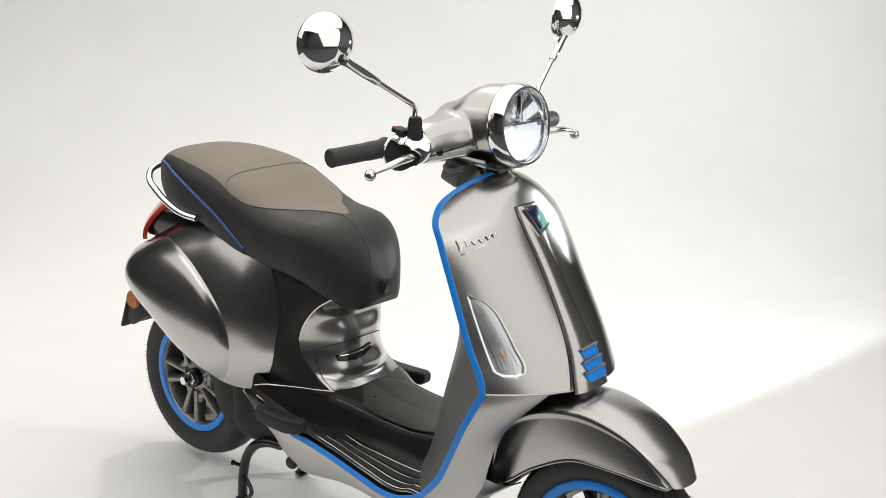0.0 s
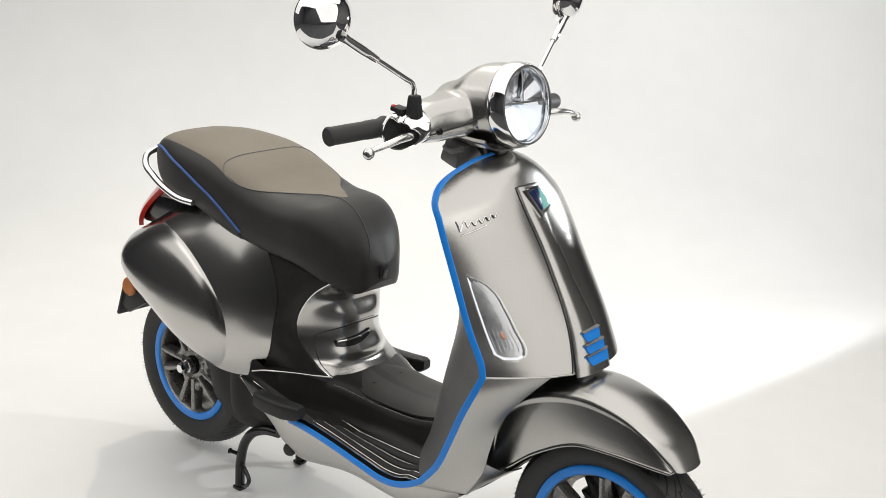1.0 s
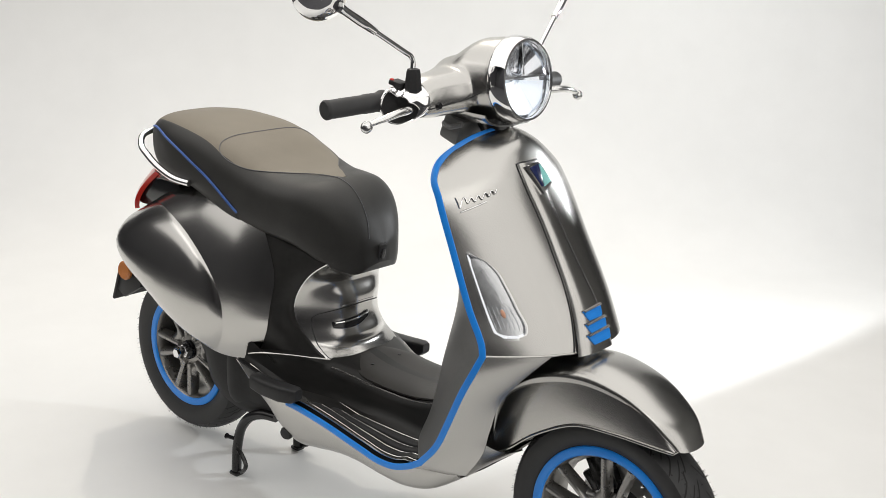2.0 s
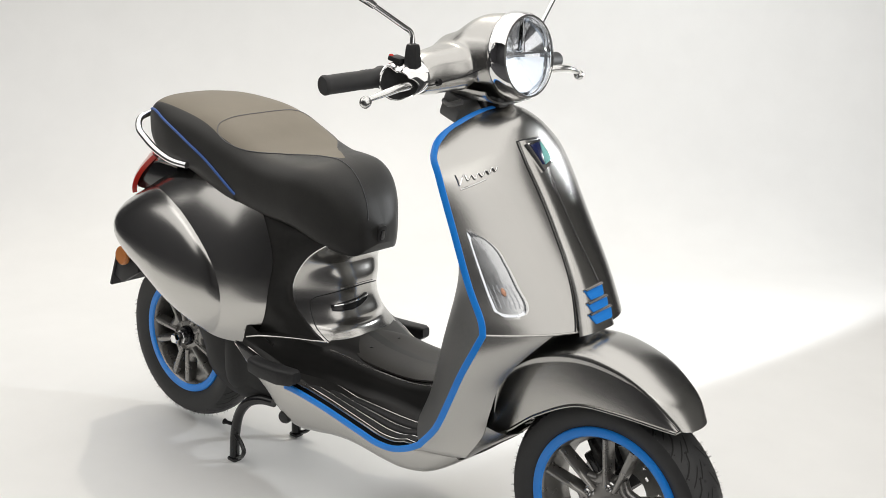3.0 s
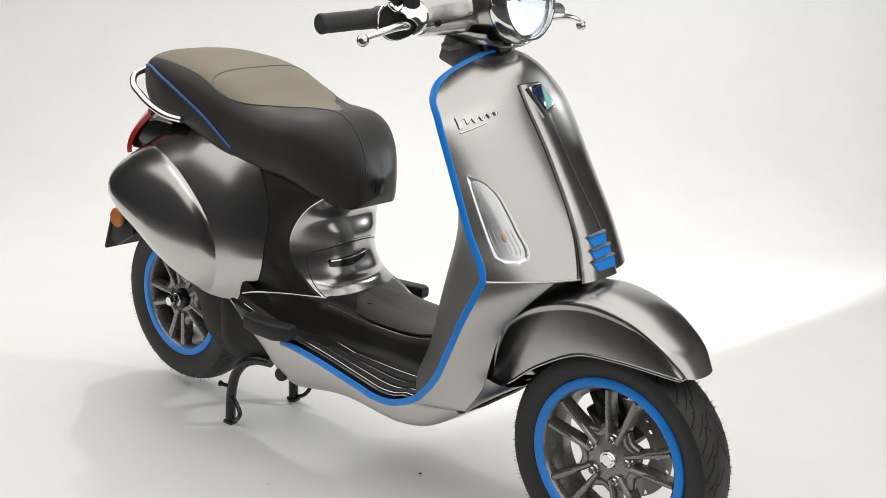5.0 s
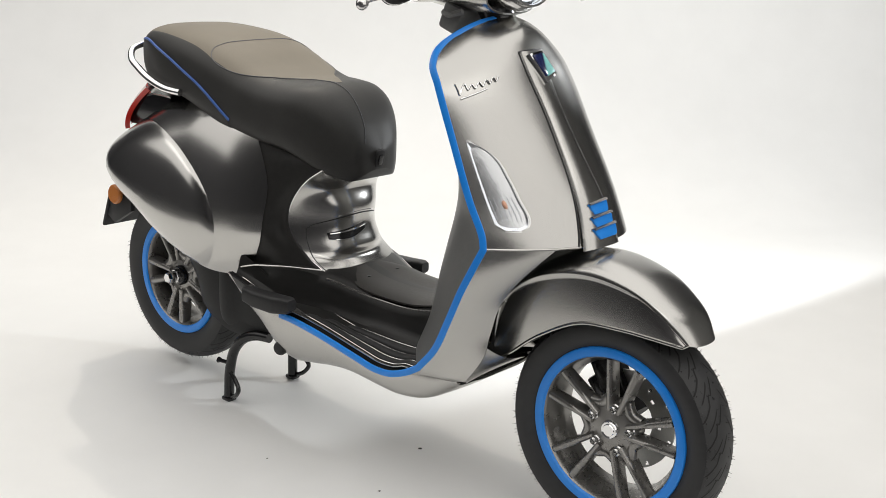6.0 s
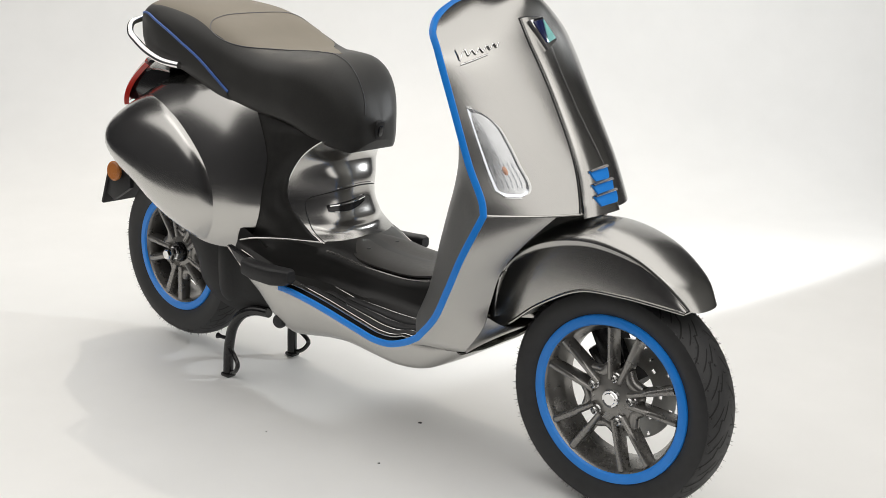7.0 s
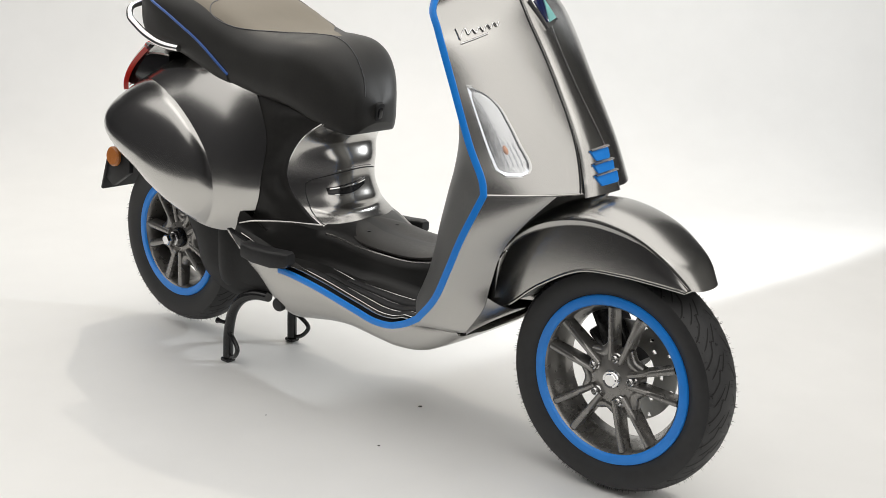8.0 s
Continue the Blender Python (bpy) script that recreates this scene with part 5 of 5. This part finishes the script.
front_wheel, M_FRONT = build_wheel("front_wheel", FRONT_AXLE, STEER, 0.166, 0.2275, 0.054, 117, "dark grey five-double-spoke front wheel with a blue rim band", True)
rear_wheel, M_REAR = build_wheel("rear_wheel", REAR_AXLE, 0.0, 0.1525, 0.2235, 0.056, 78, "dark grey cast rear wheel with a blue rim band", False, 1.3)
part("axle_nut", joined(lathe_bm([(0.0001, 0.040), (0.012, 0.040), (0.0145, 0.036), (0.0145, 0.014), (0.018, 0.014), (0.018, 0.0), (0.0001, 0.0)], M_REAR @ pose(0, 0, 0.042), 6)), CHROME, rear_wheel, "chrome axle nut")
part("axle_collar", lathe_bm([(0.0001, 0.014), (0.022, 0.014), (0.026, 0.008), (0.026, -0.006), (0.0001, -0.006)], M_REAR @ pose(0, 0, 0.034), 32), GLOSS_BLACK, rear_wheel)


part("motor_hub", lathe_bm([(0.0001, -0.020), (0.060, -0.018), (0.080, -0.012), (0.100, -0.022), (0.104, -0.040), (0.0001, -0.046)], M_REAR, 48), MOTOR, rear_wheel, "dark hub motor inside the wheel")


# ---- front brake and suspension, on the far side of the wheel
def build_disc(m, r0, r1, h):
    nr, na = 14, 200
    holes = [(r0 + (r1 - r0) * (0.30 + 0.28 * (k % 3)), 2 * math.pi * k / 24) for k in range(24)]
    centres = [Vector((r * math.cos(a), r * math.sin(a))) for r, a in holes]
    rows = [[m @ Vector((r * math.cos(a), r * math.sin(a), h)) for a in (2 * math.pi * k / na for k in range(na))] for r in np.linspace(r0, r1, nr)]
    bm = grid_bm(rows, close_v=True)
    inv = m.inverted()
    gone = [f for f in bm.faces if any(((inv @ f.calc_center_median()).xy - c).length < 0.0042 for c in centres)]
    bmesh.ops.delete(bm, geom=gone, context="FACES")
    return thicken(bm, 0.004)


brake_disc = part("brake_disc", build_disc(M_FRONT, 0.052, 0.100, -0.036), DISC, front_wheel, "drilled steel brake disc")
caliper = part("brake_caliper", joined(box_bm((0.055, 0.085, 0.05), M_FRONT @ pose(-0.045, 0.082, -0.040, 0, 0, 28), 0.008), box_bm((0.03, 0.05, 0.03), M_FRONT @ pose(-0.075, 0.045, -0.050, 0, 0, 40), 0.006)), GLOSS_BLACK, scooter, "black brake caliper")
arm_pts = [M_FRONT @ Vector(p) for p in ((0.0, 0.0, -0.062), (-0.04, 0.04, -0.068), (-0.085, 0.11, -0.072), (-0.10, 0.2, -0.06))]
part("suspension_arm", tube_bm(path(arm_pts, 16), [0.034] * 4 + [0.026] * 6 + [0.022] * 6, 14), MOTOR, scooter, "dark cast front suspension arm")
coil = [M_FRONT @ Vector((0.035 + 0.018 * math.cos(k * 0.7), 0.06 + 0.004 * k * 0.42, -0.070 + 0.018 * math.sin(k * 0.7))) for k in range(80)]
part("spring", tube_bm(coil, 0.0032, 6), GLOSS_BLACK, scooter, "black coil spring")

# ---- motor, swing arm and the dark space under the body
rows = []
SWING = [(-0.03, 0.065, 0.105, 0.205, 0.285), (0.06, 0.060, 0.12, 0.180, 0.315), (0.16, 0.030, 0.13, 0.165, 0.350), (0.235, -0.080, 0.13, 0.160, 0.380), (0.34, -0.095, 0.13, 0.165, 0.385), (0.44, -0.095, 0.12, 0.185, 0.375), (0.52, -0.08, 0.10, 0.240, 0.360)]
for x in np.linspace(-0.03, 0.52, 30):
    y0, y1, z0, z1 = spline(SWING, [x])[0]
    cy, cz, ry, rz = (y0 + y1) / 2, (z0 + z1) / 2, (y1 - y0) / 2, (z1 - z0) / 2
    rows.append([(x, cy + ry * math.copysign(abs(math.cos(a)) ** 0.55, math.cos(a)), cz + rz * math.copysign(abs(math.sin(a)) ** 0.55, math.sin(a))) for a in np.linspace(0, 2 * math.pi, 36, endpoint=False)])
bm = grid_bm(rows, close_v=True)
bmesh.ops.holes_fill(bm, edges=[e for e in bm.edges if e.is_boundary], sides=100)
part("motor_housing", bm, MOTOR, scooter, "matt black motor and swing arm housing")
rows = []
for x in np.linspace(-0.15, 0.49, 24):
    half, low, top = value(BODY_HALF, x) - 0.034, value(BODY_LOW, x) + 0.012, value(BODY_TOP, x) - 0.03
    rows.append([(x, -half * 0.86, low), (x, -half, (low + top) / 2), (x, -half * 0.5, top), (x, half * 0.5, top), (x, half, (low + top) / 2), (x, half * 0.86, low), (x, half * 0.45, low + 0.07), (x, -half * 0.45, low + 0.07)])
bm = grid_bm(rows, close_v=True)
bmesh.ops.holes_fill(bm, edges=[e for e in bm.edges if e.is_boundary], sides=20)
part("wheel_housing", bm, BLACK, scooter, "black inner wheel housing")

# cast cover in front of the wheel, from the motor down to the stand
def build_arm_cover():
    top = [(0.085, 0.365), (0.101, 0.323), (0.138, 0.265), (0.158, 0.210), (0.195, 0.182), (0.245, 0.164), (0.342, 0.164), (0.434, 0.189)]
    back = [(0.25, 0.40), (0.28, 0.37), (0.31, 0.34), (0.33, 0.31), (0.35, 0.29), (0.38, 0.28), (0.41, 0.27), (0.45, 0.26)]
    rows = []
    edge, inner = path([(x, 0, z) for x, z in top], 26), path([(x, 0, z) for x, z in back], 26)
    for p, q in zip(edge, inner):
        row = []
        for u in np.linspace(0, 1, 9):
            out = -0.066 - 0.024 * min(1.0, math.sin(min(u * 2.2, 1.0) * math.pi / 2) ** 0.7)
            row.append((p[0] + (q[0] - p[0]) * u, out, p[2] + (q[2] - p[2]) * u))
        rows.append(row)
    return thicken(grid_bm(rows), 0.006)


part("arm_cover", build_arm_cover(), MOTOR, scooter, "matt black cast cover beside the rear wheel")

# ---- centre stand
for side in (1, -1):
    flip = (lambda b: mirrored(b)) if side < 0 else (lambda b: b)
    leg = path([(0.430, -0.085, 0.190), (0.385, -0.090, 0.186), (0.345, -0.096, 0.168), (0.318, -0.100, 0.135), (0.304, -0.103, 0.085), (0.300, -0.105, 0.012)], 22)
    stand = part("stand_leg", flip(tube_bm(leg, 0.0125, 12)), GLOSS_BLACK, scooter, "black steel leg of the centre stand")
    part("stand_foot", flip(box_bm((0.030, 0.026, 0.010), pose(0.300, -0.105, 0.0052), 0.004)), GLOSS_BLACK, stand)
    brace = path([(0.303, -0.106, 0.078), (0.330, -0.112, 0.066), (0.350, -0.116, 0.045), (0.338, -0.112, 0.026), (0.308, -0.106, 0.010)], 16)
    part("stand_brace", flip(tube_bm(brace, 0.0055, 8)), GLOSS_BLACK, stand)
    part("stand_spur", flip(tube_bm([(0.304, -0.105, 0.098), (0.280, -0.112, 0.100), (0.272, -0.113, 0.100)], [0.005, 0.005, 0.008], 8)), GLOSS_BLACK, stand)
part("stand_bar", tube_bm([(0.352, -0.098, 0.172), (0.352, 0.098, 0.172)], 0.011, 12), GLOSS_BLACK, scooter, "black cross tube of the centre stand")

# ---- passenger pegs and rubber stops
for side in (1, -1):
    flip = (lambda b: mirrored(b)) if side < 0 else (lambda b: b)
    rows = []
    for x, hy, hz, z in ((0.500, 0.010, 0.012, 0.350), (0.506, 0.017, 0.018, 0.347), (0.54, 0.020, 0.019, 0.343), (0.60, 0.021, 0.020, 0.344), (0.64, 0.018, 0.018, 0.349), (0.652, 0.012, 0.012, 0.352)):
        rows.append([(x, -0.215 + hy * math.copysign(abs(math.cos(a)) ** 0.5, math.cos(a)), z + hz * math.copysign(abs(math.sin(a)) ** 0.5, math.sin(a))) for a in np.linspace(0, 2 * math.pi, 24, endpoint=False)])
    bm = grid_bm(rows, close_v=True)
    bmesh.ops.holes_fill(bm, edges=[e for e in bm.edges if e.is_boundary], sides=40)
    peg = part("passenger_peg", flip(bm), BLACK, scooter, "folded black rubber passenger foot peg")
    part("peg_bracket", flip(plate_bm([(0.0, 0.0), (0.03, -0.030), (0.075, -0.052), (0.115, -0.045), (0.12, -0.03)], 0.012, frame_of((0.432, -0.2075, 0.378), (0, -1, 0), (1, 0, 0)), 0.003)), GLOSS_BLACK, peg)
    stop = lathe_bm([(0.0001, 0.008), (0.013, 0.007), (0.016, 0.002), (0.016, -0.02), (0.0001, -0.02)], frame_of((0.578, -0.184, 0.228), (0.1, -1, -0.1), (1, 0, 0)), 20)
    part("rubber_stop", flip(stop), BLACK, scooter, "black rubber stop under the floor")

# ---- specks on the floor
rng = random.Random(3)
for x, y, r in ((0.826, 0.016, 0.0045), (0.905, -0.20, 0.0028), (0.62, -0.26, 0.002)):
    bm = bmesh.new()
    bmesh.ops.create_icosphere(bm, subdivisions=2, radius=r)
    for v in bm.verts:
        v.co = Vector((v.co.x * rng.uniform(0.7, 1.3), v.co.y * rng.uniform(0.7, 1.3), max(v.co.z * 0.25 * rng.uniform(0.6, 1.2), -0.0005)))
    bm.transform(pose(x, y, 0.0008))
    tagged(part("debris_speck", bm, MAT_PANEL), "small dark speck of grit on the floor", "debris")
